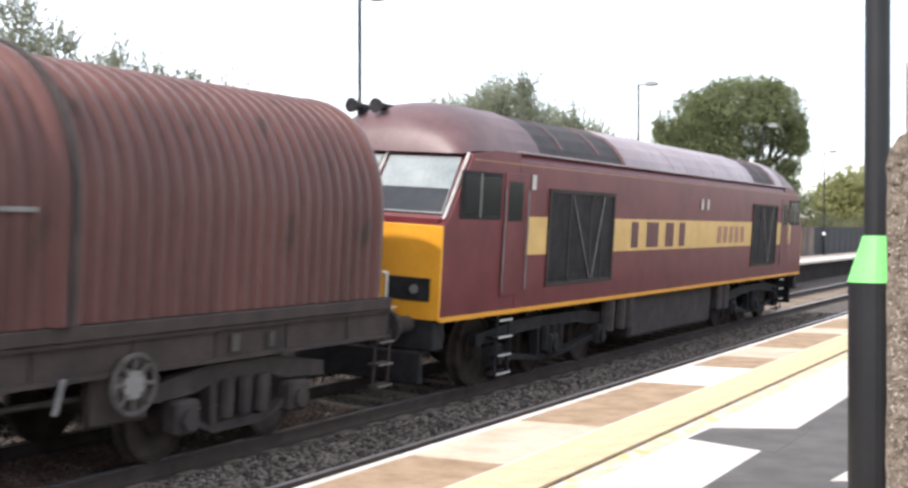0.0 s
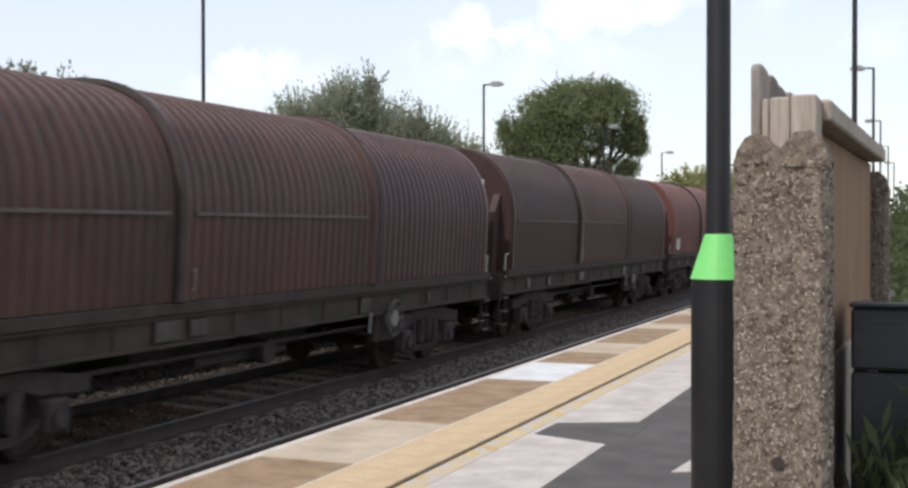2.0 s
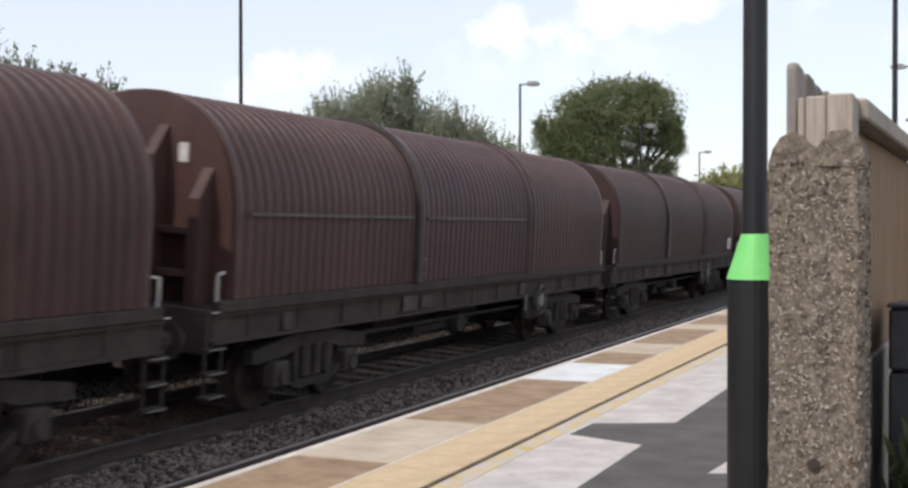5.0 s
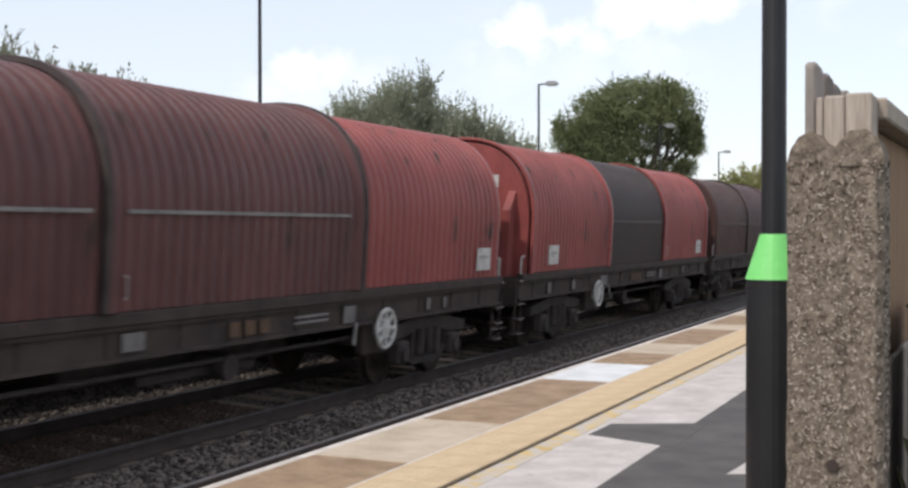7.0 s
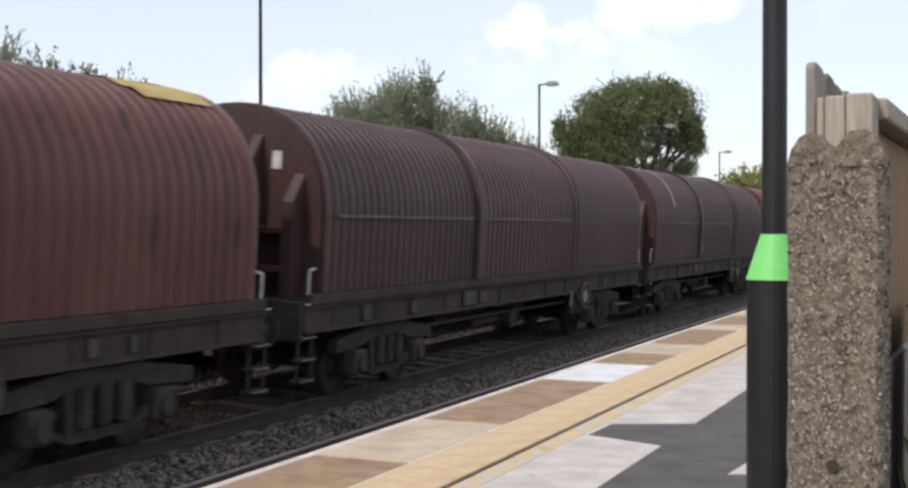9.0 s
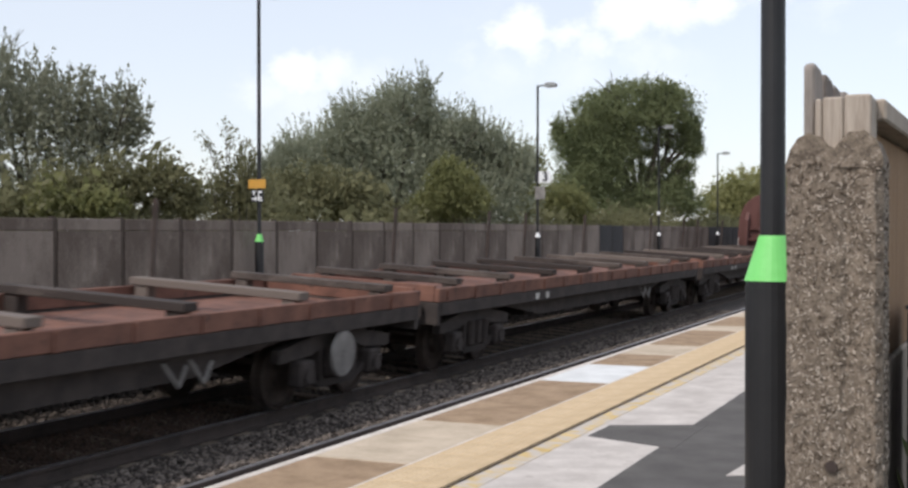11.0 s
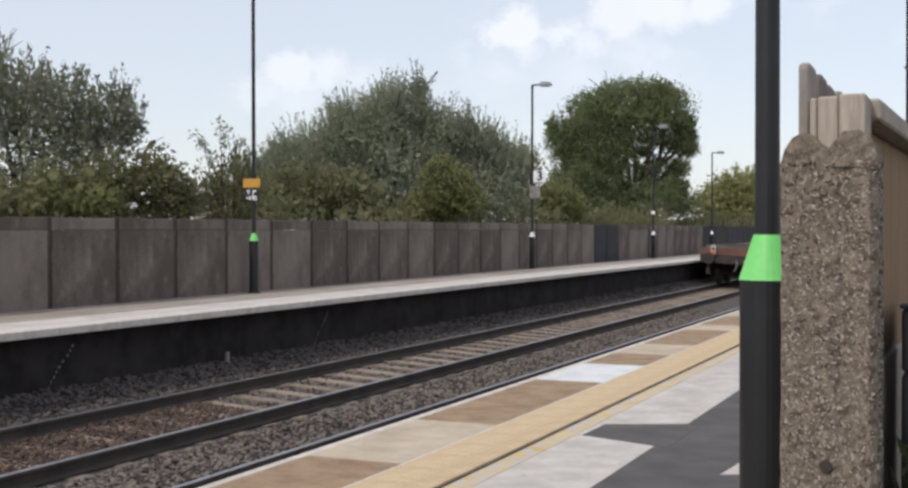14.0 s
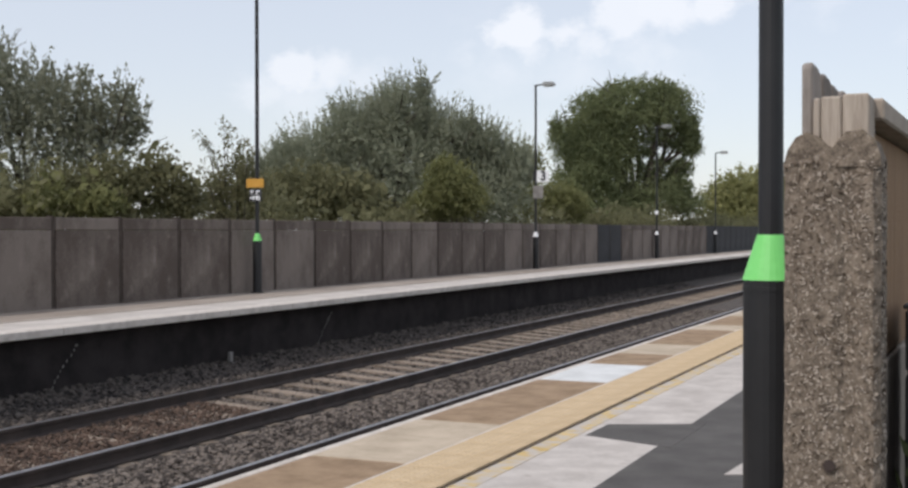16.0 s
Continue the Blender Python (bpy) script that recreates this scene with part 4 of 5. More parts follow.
# ---- signs on the far lamp columns ----
def build_signs():
    x = -12.72
    bm = boxes((x - 0.19, x + 0.19, 19.62, 19.64, 3.0, 3.17), bevel=0.004)
    s = thing("orange_sign", bm, SIGNO, "orange notice board on a lamp column", "sign")
    bm = boxes((x - 0.13, x + 0.14, 19.62, 19.64, 2.74, 2.97), bevel=0.004)
    s = thing("black_sign", bm, SIGNK, "black plate with white number marks on a lamp column", "sign")
    rows = [(-0.08, -0.05, 2.88, 2.95), (-0.11, -0.02, 2.93, 2.95), (0.03, 0.11, 2.92, 2.95), (0.03, 0.055, 2.86, 2.93), (-0.11, 0.0, 2.79, 2.82), (-0.04, -0.015, 2.76, 2.85), (0.02, 0.06, 2.77, 2.85), (0.07, 0.12, 2.76, 2.79), (0.07, 0.12, 2.81, 2.84)]
    for a, b, c, d in rows:
        part("mark", boxes((x + a, x + b, 19.613, 19.619, c, d)), SIGNW, s)
    y = 35.22
    bm = boxes((x + 0.06, x + 0.46, y, y + 0.02, 3.66, 4.02), bevel=0.006)
    s = thing("car_stop_sign", bm, SIGNW, "white square sign with the black number 3", "sign")
    cu = bpy.data.curves.new("numeral", "FONT")
    cu.body, cu.size, cu.align_x, cu.align_y, cu.extrude, cu.offset = "3", 0.40, "CENTER", "CENTER", 0.003, 0.012
    ob = new("numeral", cu)
    ob.data.materials.append(SIGNK)
    ob.matrix_world = pose(x + 0.27, y - 0.006, 3.84, 90, 0, 0)
    ob.parent = s
    bm = boxes((x - 0.06, x + 0.06, y - 0.01, y + 0.02, 3.70, 3.98))
    part("backing", bm, SIGNK, s)
    bm = boxes((x - 0.06, x + 0.27, y, y + 0.02, 3.16, 3.55), bevel=0.006)
    thing("grey_sign", bm, GREYP, "small grey notice on a lamp column", "sign")
    for yy, z in ((50.245, 2.85),):
        bm = boxes((x - 0.07, x + 0.07, yy, yy + 0.02, z, z + 0.15), bevel=0.004)
        thing("small_sign", bm, SIGNW, "small white plate on a lamp column", "sign")


build_platform_pieces()
build_fence()
build_planter()
build_plants()
build_signs()

# ---- the train ----
SPEED = 28.725
MOVING = []


def bogie(parent, y, axles, r, paint):
    """A side-framed bogie; wheels are its parts."""
    half = {2: 0.9, 3: 2.0}[axles]
    bm = boxes((-1.0, 1.0, y - 0.25, y + 0.25, 0.5, 0.85), bevel=0.02)
    b = part("bogie", bm, paint, parent, "grimy cast side-framed bogie")
    for s in (-1, 1):
        bm = bmesh.new()
        x0, x1 = sorted((s * 1.00, s * 1.13))
        n = half + 0.55
        # bowed top beam, spring pocket and slanting struts, open between
        prism(bm, [(y - n, 0.66), (y - n, 0.82), (y - half * 0.62, 0.95), (y + half * 0.62, 0.95), (y + n, 0.82), (y + n, 0.66), (y + half * 0.80, 0.70), (y + half * 0.55, 0.76), (y - half * 0.55, 0.76), (y - half * 0.80, 0.70)], "x", x0, x1)
        prism(bm, [(y - 0.46, 0.27), (y + 0.46, 0.27), (y + 0.40, 0.37), (y - 0.40, 0.37)], "x", x0, x1)
        for e in (-1, 1):
            prism(bm, [(y + e * 0.36, 0.30), (y + e * 0.46, 0.30), (y + e * 0.50, 0.78), (y + e * 0.40, 0.78)], "x", x0, x1)
            prism(bm, [(y + e * 0.42, 0.27), (y + e * 0.50, 0.35), (y + e * (half - 0.10), 0.52), (y + e * (half - 0.10), 0.42)], "x", x0, x1)
        for k in range(axles):
            yy = y + (k - (axles - 1) / 2) * (2 * half / (axles - 1))
            box(bm, *sorted((s * 1.02, s * 1.22)), yy - 0.17, yy + 0.17, 0.33, 0.66, bevel=0.03)
            tube(bm, (s * 1.20, yy, 0.48), (s * 1.26, yy, 0.48), 0.11, seg=10)
        for k in (-0.28, 0, 0.28):
            tube(bm, (s * 1.16, y + k, 0.42), (s * 1.16, y + k, 0.80), 0.075, seg=8)
        part("side_frame", bm, paint, b)
    for k in range(axles):
        yy = y + (k - (axles - 1) / 2) * (2 * half / (axles - 1))
        bm = bmesh.new()
        tube(bm, (-0.68, yy, r), (0.68, yy, r), 0.08, seg=8)
        part("axle", bm, WHEELM, b)
        for s in (-1, 1):
            bm = bmesh.new()
            lathe(bm, s, yy, r, [(0.68, r + 0.028), (0.705, r + 0.028), (0.715, r), (0.825, r - 0.006), (0.835, r - 0.05), (0.79, r - 0.07), (0.77, 0.16), (0.84, 0.14), (0.85, 0.0)])
            part("wheel", bm, WHEELM, b)
    return b


def lathe(bm, s, y, z, prof, seg=24):
    """A wheel-like solid turned about a cross axle."""
    rings = [[bm.verts.new((s * x, y + q * math.cos(2 * math.pi * i / seg), z + q * math.sin(2 * math.pi * i / seg))) for i in range(seg)] for x, q in prof if q > 0]
    for a, b in zip(rings, rings[1:]):
        for i in range(seg):
            bm.faces.new((a[i], a[(i + 1) % seg], b[(i + 1) % seg], b[i]))
    bm.faces.new(rings[0])
    bm.faces.new(rings[-1])
    bmesh.ops.recalc_face_normals(bm, faces=bm.faces)


def buffers(parent, y, s):
    for x in (-0.87, 0.87):
        bm = bmesh.new()
        tube(bm, (x, y, 1.05), (x, y + s * 0.36, 1.05), 0.11, 0.10, seg=12)
        tube(bm, (x, y + s * 0.36, 1.05), (x, y + s * 0.56, 1.05), 0.075, seg=12)
        tube(bm, (x, y + s * 0.56, 1.05), (x, y + s * 0.60, 1.05), 0.23, 0.22, seg=18)
        part("buffer", bm, BOGIE, parent)


def arch(hw, z0, z1, ztop, n=22):
    """Upright sides to z1 then a rounded arch to ztop."""
    pts = [(hw, z0), (hw, (z0 + z1) / 2)]
    for i in range(n + 1):
        a = math.pi * i / n
        pts.append((hw * abs(math.cos(a)) ** 0.86 * (1 if math.cos(a) >= 0 else -1), z1 + (ztop - z1) * math.sin(a) ** 0.92))
    return pts + [(-hw, (z0 + z1) / 2), (-hw, z0)]


def hood_mesh(length, grow):
    pitch, rings = 0.195, []
    bm = bmesh.new()
    n = int(length / pitch) * 4
    prof0, prof1 = arch(1.285 + grow, 1.50, 2.40, 3.78 + grow), arch(1.322 + grow, 1.50, 2.40, 3.817 + grow)
    for i in range(n + 1):
        f = (-0.55, 0.80, 1.0, 0.80)[i % 4]
        if i < 3 or i > n - 3:
            f = 2.1 if grow else 1.15
        rings.append([bm.verts.new((a[0] + (b[0] - a[0]) * f, i * length / n, a[1] + (b[1] - a[1]) * f)) for a, b in zip(prof0, prof1)])
    for r0, r1 in zip(rings, rings[1:]):
        for k in range(len(r0) - 1):
            bm.faces.new((r0[k], r1[k], r1[k + 1], r0[k + 1]))
    # inner lip gives the shell its thickness at both ends
    for r, s in ((rings[0], 1), (rings[-1], -1)):
        inner = [bm.verts.new((v.co.x * 0.955, v.co.y + s * 0.03, v.co.z - 0.05)) for v in r]
        for k in range(len(r) - 1):
            bm.faces.new((r[k], r[k + 1], inner[k + 1], inner[k]))
    bmesh.ops.recalc_face_normals(bm, faces=bm.faces)
    me = link_mesh("hood", bm, HOOD, smooth=True)
    return me


def wagon_parts():
    """The covered wagon: rear headstock at y = 0, running forward."""
    root = new("covered_wagon")
    L = 14.68
    # underframe: deck rails, solebars, headstocks
    bm = bmesh.new()
    for s in (-1, 1):
        box(bm, *sorted((s * 1.20, s * 1.345)), -0.25, L + 0.25, 1.36, 1.49, bevel=0.01)
        box(bm, *sorted((s * 1.17, s * 1.27)), -0.30, L + 0.30, 1.02, 1.358, bevel=0.01)
        box(bm, *sorted((s * 1.268, s * 1.315)), -0.30, L + 0.30, 1.01, 1.05)
        box(bm, *sorted((s * 1.268, s * 1.315)), -0.30, L + 0.30, 1.315, 1.355)
        for k in range(13):
            box(bm, *sorted((s * 1.268, s * 1.288)), 0.4 + k * 1.14, 0.415 + k * 1.14, 1.05, 1.315)
    box(bm, -1.2, 1.2, -0.25, L + 0.25, 1.30, 1.42)
    for y in (-0.36, L + 0.26):
        box(bm, -1.25, 1.25, y, y + 0.10, 0.90, 1.40, bevel=0.01)
    part("underframe", bm, GRIME, root, "dark grimy steel underframe")
    # end bulkheads with stanchions and ledges
    for y, s in ((-0.03, -1), (L + 0.03, 1)):
        bm = bmesh.new()
        prism(bm, arch(1.285, 1.42, 2.40, 3.785), "y", *sorted((y - s * 0.08, y)))
        e = part("end_bulkhead", bm, HOOD, root)
        for x in (-0.95, -0.32, 0.32, 0.95):
            bm = bmesh.new()
            top = 3.42 if abs(x) < 0.5 else 2.95
            ya, yb = y + s * 0.002, y + s * 0.26
            prism(bm, [(ya, 1.42), (yb, 1.42), (yb, top - 0.35), (ya, top)], "x", x - 0.07, x + 0.07)
            part("stanchion", bm, HOOD, e)
        for xa, xb in ((-0.88, -0.39), (-0.25, 0.25), (0.39, 0.88)):
            part("ledge", boxes((xa, xb, *sorted((y + s * 0.003, y + s * 0.16)), 2.20, 2.27)), HOOD, e)
            part("ledge", boxes((xa, xb, *sorted((y + s * 0.003, y + s * 0.20)), 1.72, 1.79)), HOOD, e)
        bm = boxes((0.54, 0.67, *sorted((y + s * 0.004, y + s * 0.012)), 3.00, 3.22))
        part("warning_plate", bm, WHITE, e, "small white warning plate")
        buffers(root, -0.36 if s < 0 else L + 0.36, s)
        # pale handrails and steps at each corner
        for x in (-1.27, 1.27):
            bm = bmesh.new()
            yy = y + s * 0.20
            tube(bm, (x, yy, 1.42), (x, yy, 1.78), 0.018, seg=6)
            tube(bm, (x, yy, 1.78), (x, yy - s * 0.12, 1.80), 0.018, seg=6)
            part("handrail", bm, WHITE, root)
            bm = bmesh.new()
            for z in (0.42, 0.68, 0.95):
                box(bm, x - 0.10, x + 0.05, yy - 0.17, yy + 0.17, z, z + 0.025)
            for dy in (-0.16, 0.16):
                box(bm, x - 0.03, x - 0.005, yy + dy - 0.012, yy + dy + 0.012, 0.42, 1.10)
            st = part("step", bm, GRIME, root)
            for z in (0.42, 0.68, 0.95, 1.36):
                part("step_edge", boxes((x + 0.052, x + 0.058, yy - 0.15, yy + 0.15, z + 0.004, z + 0.020)), WHITE if z > 1 else GREYP, st, "pale worn step edge")
    # rails on which the hoods run, brake gear between the bogies
    bm = boxes((-0.5, 0.5, 5.2, 9.4, 0.62, 0.95), (-0.9, -0.4, 4.6, 5.6, 0.55, 0.9), (0.55, 0.85, 6.0, 8.2, 0.60, 0.72), bevel=0.02)
    tube(bm, (1.0, 3.6, 0.80), (1.0, 10.8, 0.80), 0.03, seg=6)
    tube(bm, (0.6, 7.4, 0.70), (1.05, 7.4, 0.70), 0.16, seg=12)
    part("brake_gear", bm, BOGIE, root)
    bogie(root, 2.25, 2, 0.42, BOGIE)
    bogie(root, L - 2.25, 2, 0.42, BOGIE)
    return root


def brake_wheel(root, y, s, bright):
    """Spoked handwheel standing proud of the solebar, its housing and release lever."""
    bm = bmesh.new()
    n, q = 28, 6
    ring = [[bm.verts.new((1.36 + 0.028 * math.sin(2 * math.pi * j / q), y + (0.262 + 0.026 * math.cos(2 * math.pi * j / q)) * math.cos(2 * math.pi * i / n), 0.93 + (0.262 + 0.026 * math.cos(2 * math.pi * j / q)) * math.sin(2 * math.pi * i / n))) for j in range(q)] for i in range(n)]
    for i in range(n):
        for j in range(q):
            bm.faces.new((ring[i][j], ring[(i + 1) % n][j], ring[(i + 1) % n][(j + 1) % q], ring[i][(j + 1) % q]))
    rim = bm
    spokes = []
    for i in range(8):
        a = 2 * math.pi * i / 8
        bm = bmesh.new()
        spokes.append(bm)
        tube(bm, (1.35, y + 0.11 * math.cos(a), 0.93 + 0.11 * math.sin(a)), (1.36, y + 0.255 * math.cos(a), 0.93 + 0.255 * math.sin(a)), 0.026, seg=5)
    hub = bmesh.new()
    tube(hub, (1.24, y, 0.93), (1.37, y, 0.93), 0.14, 0.132, seg=16)
    paint = WHITE if bright else DIRTW
    wheel = part("handwheel", rim, paint, root, "white spoked brake handwheel" if bright else "dirty grey spoked brake handwheel")
    part("hub", hub, WHITE if bright else GREYP, wheel, "worn pale hub disc")
    for bm in spokes:
        part("spoke", bm, paint, wheel)
    bm = boxes((1.08, 1.22, y - 0.36, y + 0.36, 0.56, 1.02), bevel=0.03)
    part("brake_housing", bm, GRIME, root)
    bm = bmesh.new()
    tube(bm, (1.33, y + s * 0.80, 1.06), (1.37, y + s * 0.92, 0.78), 0.022, seg=6)
    part("lever", bm, GREYP, root, "pale painted release lever")


def hood_rail():
    return boxes((1.338, 1.362, 0.25, 4.6, 2.435, 2.475))


def build_wagons():
    base = wagon_parts()
    outer, inner = hood_mesh(4.94, 0.022), hood_mesh(5.02, 0.0)
    bm = hood_rail()
    rail_me = link_mesh("seam_rail", bm, GREYP)
    dull_me = link_mesh("seam_rail", hood_rail(), SEAMD)
    plate_me = link_mesh("data_plate", boxes((1.338, 1.348, 0, 0.56, 0, 0.36), bevel=0.004), WHITE)
    bars = bmesh.new()
    for i, (a, b, z) in enumerate(((0.05, 0.20, 0.32), (0.07, 0.43, 0.22), (0.07, 0.43, 0.19), (0.18, 0.30, 0.14))):
        box(bars, 1.3485, 1.351, a, b, z, z + 0.014)
    bars_me = link_mesh("print", bars, GREYP)
    handle = bmesh.new()
    for s in (0, 0.09):
        box(handle, 1.36, 1.372, 0 + s * 0, 0.012 + s * 0, 0, 0.22)
    tube(handle, (1.335, 0.0, 0.0), (1.365, 0.0, 0.0), 0.010, seg=5)
    tube(handle, (1.335, 0.0, 0.22), (1.365, 0.0, 0.22), 0.010, seg=5)
    handle_me = link_mesh("handle", handle, WHITE)
    # solebar plates, and raised dark bands painting the gap shade round both ends of the middle hood
    spots = ((1.15, 0.17, 1.08, 0.20), (2.60, 0.17, 1.09, 0.17), (4.50, 0.48, 1.08, 0.22), (5.15, 0.34, 1.10, 0.18), (9.50, 0.30, 1.07, 0.22), (12.0, 0.12, 1.10, 0.17), (12.6, 0.10, 1.10, 0.15))
    sole = [[link_mesh("plate", boxes((1.306, 1.316, y, y + w, z, z + h), bevel=0.002), m) for y, w, z, h in spots] for m in (PLATED, PLATEB)]
    shade_bands = []
    for hw, top in ((1.392, 3.887), (1.408, 3.903)):
        shade_band = bmesh.new()
        rings = [[shade_band.verts.new((x, y, z)) for x, z in arch(a, 1.50, 2.40, b)] for a, b, y in ((1.33, 3.825, -0.078), (hw, top, -0.072), (hw, top, -0.002), (1.33, 3.825, -0.002))]
        for r0, r1 in zip(rings, rings[1:]):
            for k in range(len(r0) - 1):
                shade_band.faces.new((r0[k], r0[k + 1], r1[k + 1], r1[k]))
        bmesh.ops.recalc_face_normals(shade_band, faces=shade_band.faces)
        shade_bands.append(link_mesh("edge_seal", shade_band, GAPSHADE))
    chk = bmesh.new()
    prof = arch(1.332, 1.50, 2.40, 3.830)
    for k in range(10, 16):
        (xa, za), (xb, zb) = prof[k], prof[k + 1]
        vs = [chk.verts.new(p) for p in ((xa, 0.10, za + 0.008), (xb, 0.10, zb + 0.008), (xb, 0.42, zb + 0.008), (xa, 0.42, za + 0.008))]
        chk.faces.new(vs)
    for k in range(6, 10):
        (xa, za), (xb, zb) = prof[k], prof[k + 1]
        vs = [chk.verts.new(p) for p in ((xa + 0.008, 0.10, za + 0.006), (xb + 0.008, 0.10, zb + 0.006), (xb + 0.008, 0.42, zb + 0.006), (xa + 0.008, 0.42, za + 0.006))]
        chk.faces.new(vs)
    band_me = link_mesh("yellow_band", chk, YELLOWP)

    def crown_patch(name, k0, k1, ya, yb, lift, mat):
        """A patch lying on the hood's crown, its edge stepped: flaking paint, and a painted reflection."""
        bm = bmesh.new()
        pr = arch(1.322, 1.50, 2.40, 3.817 + lift)
        for k in range(k0, k1):
            (xa, za), (xb, zb) = pr[k], pr[k + 1]
            e = 0.09 * math.sin(k * 2.3)
            bm.faces.new([bm.verts.new(v) for v in ((xa, ya + e, za), (xb, ya + e, zb), (xb, yb, zb), (xa, yb, za))])
        return link_mesh(name, bm, mat)

    patch_me = crown_patch("paint_patch", 9, 14, 3.55, 4.85, 0.016, YELLOWP)
    # the white piece paints in the pale reflection along the ridge
    white_me = crown_patch("white_patch", 12, 16, 4.15, 4.70, 0.024, WHITE)
    rust, brown, dark, purple, maroon, red, black = (0.120, 0.054, 0.046), (0.080, 0.043, 0.037), (0.060, 0.035, 0.032), (0.072, 0.040, 0.041), (0.122, 0.052, 0.049), (0.290, 0.076, 0.069), (0.046, 0.035, 0.033)
    faded = (0.158, 0.068, 0.057)
    # colours of rear, middle, front hood; seam rail on rear (1), middle (2) or both (3); a yellow end band; big data plates
    consist = [
        (rust, rust, rust, 3, 0, 0), (faded, faded, faded, 0, 0, 3), (dark, brown, dark, 3, 0, 0), (brown, brown, purple, 3, 0, 0),
        (rust, rust, rust, 1, 1, 2), (dark, dark, purple, 3, 0, 0), (dark, dark, purple, 3, 0, 0), (dark, dark, dark, 0, 0, 2),
        (brown, purple, brown, 3, 0, 0), (brown, maroon, brown, 0, 0, 0), (brown, purple, maroon, 3, 0, 0), (red, black, red, 2, 0, 3),
        (maroon, maroon, red, 3, 0, 3), (maroon, maroon, maroon, 3, 0, 0), (purple, dark, dark, 3, 0, 0), (dark, purple, purple, 3, 0, 0), (rust, rust, rust, 3, 2, 0)]
    words = {faded: "faded rust-orange", rust: "rust-brown", brown: "brown", dark: "sooty", purple: "purplish-brown", maroon: "dull maroon", red: "faded red", black: "sooty black-brown"}
    for n, (c0, c1, c2, seam, yel, plates) in enumerate(consist, 1):
        w = copy_thing(base, Matrix())
        brake_wheel(w, 4.25 if n in (2, 7, 12) else 10.62, 1 if n in (2, 7, 12) else -1, n in (12, 13))
        for q, me in enumerate(sole[1 if n in (2, 3, 12, 13) else 0]):
            if (q + n) % 5:
                part("plate", me, None, w, "chalky pale plate" if n in (2, 3, 12, 13) else "sooty number plate")
        cols = list(dict.fromkeys((c0, c1, c2)))
        tagged(w, "covered steel wagon with %s ribbed hoods" % " and ".join(words[c] for c in cols[:2]), "railway wagon", "covered wagons")
        for ob in w.children_recursive:
            if ob.name.startswith(("end_bulkhead", "stanchion", "ledge")):
                ob.color = (*[v * 0.9 for v in c0], 1)
        if n in (5, 12, 13):
            for k in range(3):
                part("letter_shape", boxes((1.306, 1.312, 6.95 + k * 0.30, 7.15 + k * 0.30, 1.10, 1.26)), FAINT, w, "dull orange letter-sized block")
            part("print", boxes((1.306, 1.312, 8.3, 9.1, 1.21, 1.24), (1.306, 1.312, 8.3, 9.1, 1.14, 1.17)), GREYP, w)
        for k, c in enumerate((c0, c1, c2)):
            h = part("hood", outer if (k == 1) != (n == 12) else inner, None, w, "%s ribbed sliding hood" % words[c])
            h.color = (*c, 1)
            if k == 1 and n != 12:
                for y, me in zip((0.0, 5.020), shade_bands):
                    part("edge_seal", me, None, h, "raised dark band for the shade at the hood gap").location = (0, y, 0)
            h.location = (0, ((0.0, 4.72, 9.58) if n == 12 else (0.0, 4.855, 9.66))[k], 0)
            if k < 2 and seam & (k + 1):
                part("seam_rail", rail_me if n in (1, 5, 13, 17) else dull_me, None, h, "pale grey seam rail" if n in (1, 5, 13, 17) else "grimy seam rail")
            if yel == 2 and k == 2:
                part("paint_patch", patch_me, None, h, "flaking yellow paint patch on the crown")
                part("white_patch", white_me, None, h, "white painted reflection on the crown")
            if yel == 1 and k in (0, 2):
                b = part("yellow_band", band_me, None, h, "flaking yellow end band")
                if k == 2:
                    b.location = (0, 4.48, 0)
            if n == 15 and k == 0:
                for y in (1.85,):
                    arc = bmesh.new()
                    pr = arch(1.332, 1.50, 2.40, 3.832)
                    for q in range(4, 11):
                        (xa, za), (xb, zb) = pr[q], pr[q + 1]
                        arc.faces.new([arc.verts.new(v) for v in ((xa + 0.008, y, za + 0.006), (xb + 0.008, y, zb + 0.006), (xb + 0.008, y + 0.08, zb + 0.006), (xa + 0.008, y + 0.08, za + 0.006))])
                    part("paint_mark", arc, WHITE, h, "white brushed paint stripe")
            if plates & (1 if k == 0 else 2 if k == 2 else 0):
                p = part("data_plate", plate_me, None, h, "white data plate")
                p.location = (0, {2: 0.45, 12: 1.0, 13: 0.45}.get(n, 0.6) if k == 0 else {2: 3.40, 12: 3.75}.get(n, 4.08), 1.62)
                part("print", bars_me, None, p)
            if (k == 1 and n in (3, 4, 6, 9, 13, 15)) or (k == 2 and n in (7, 10, 12)):
                part("handle", handle_me, None, h).location = (0, 0.26 if k == 1 else 0.42, 1.62)
        MOVING.append((w, 13.608 - 16.194 * n))
    for o in [base, *base.children_recursive]:
        bpy.data.objects.remove(o)


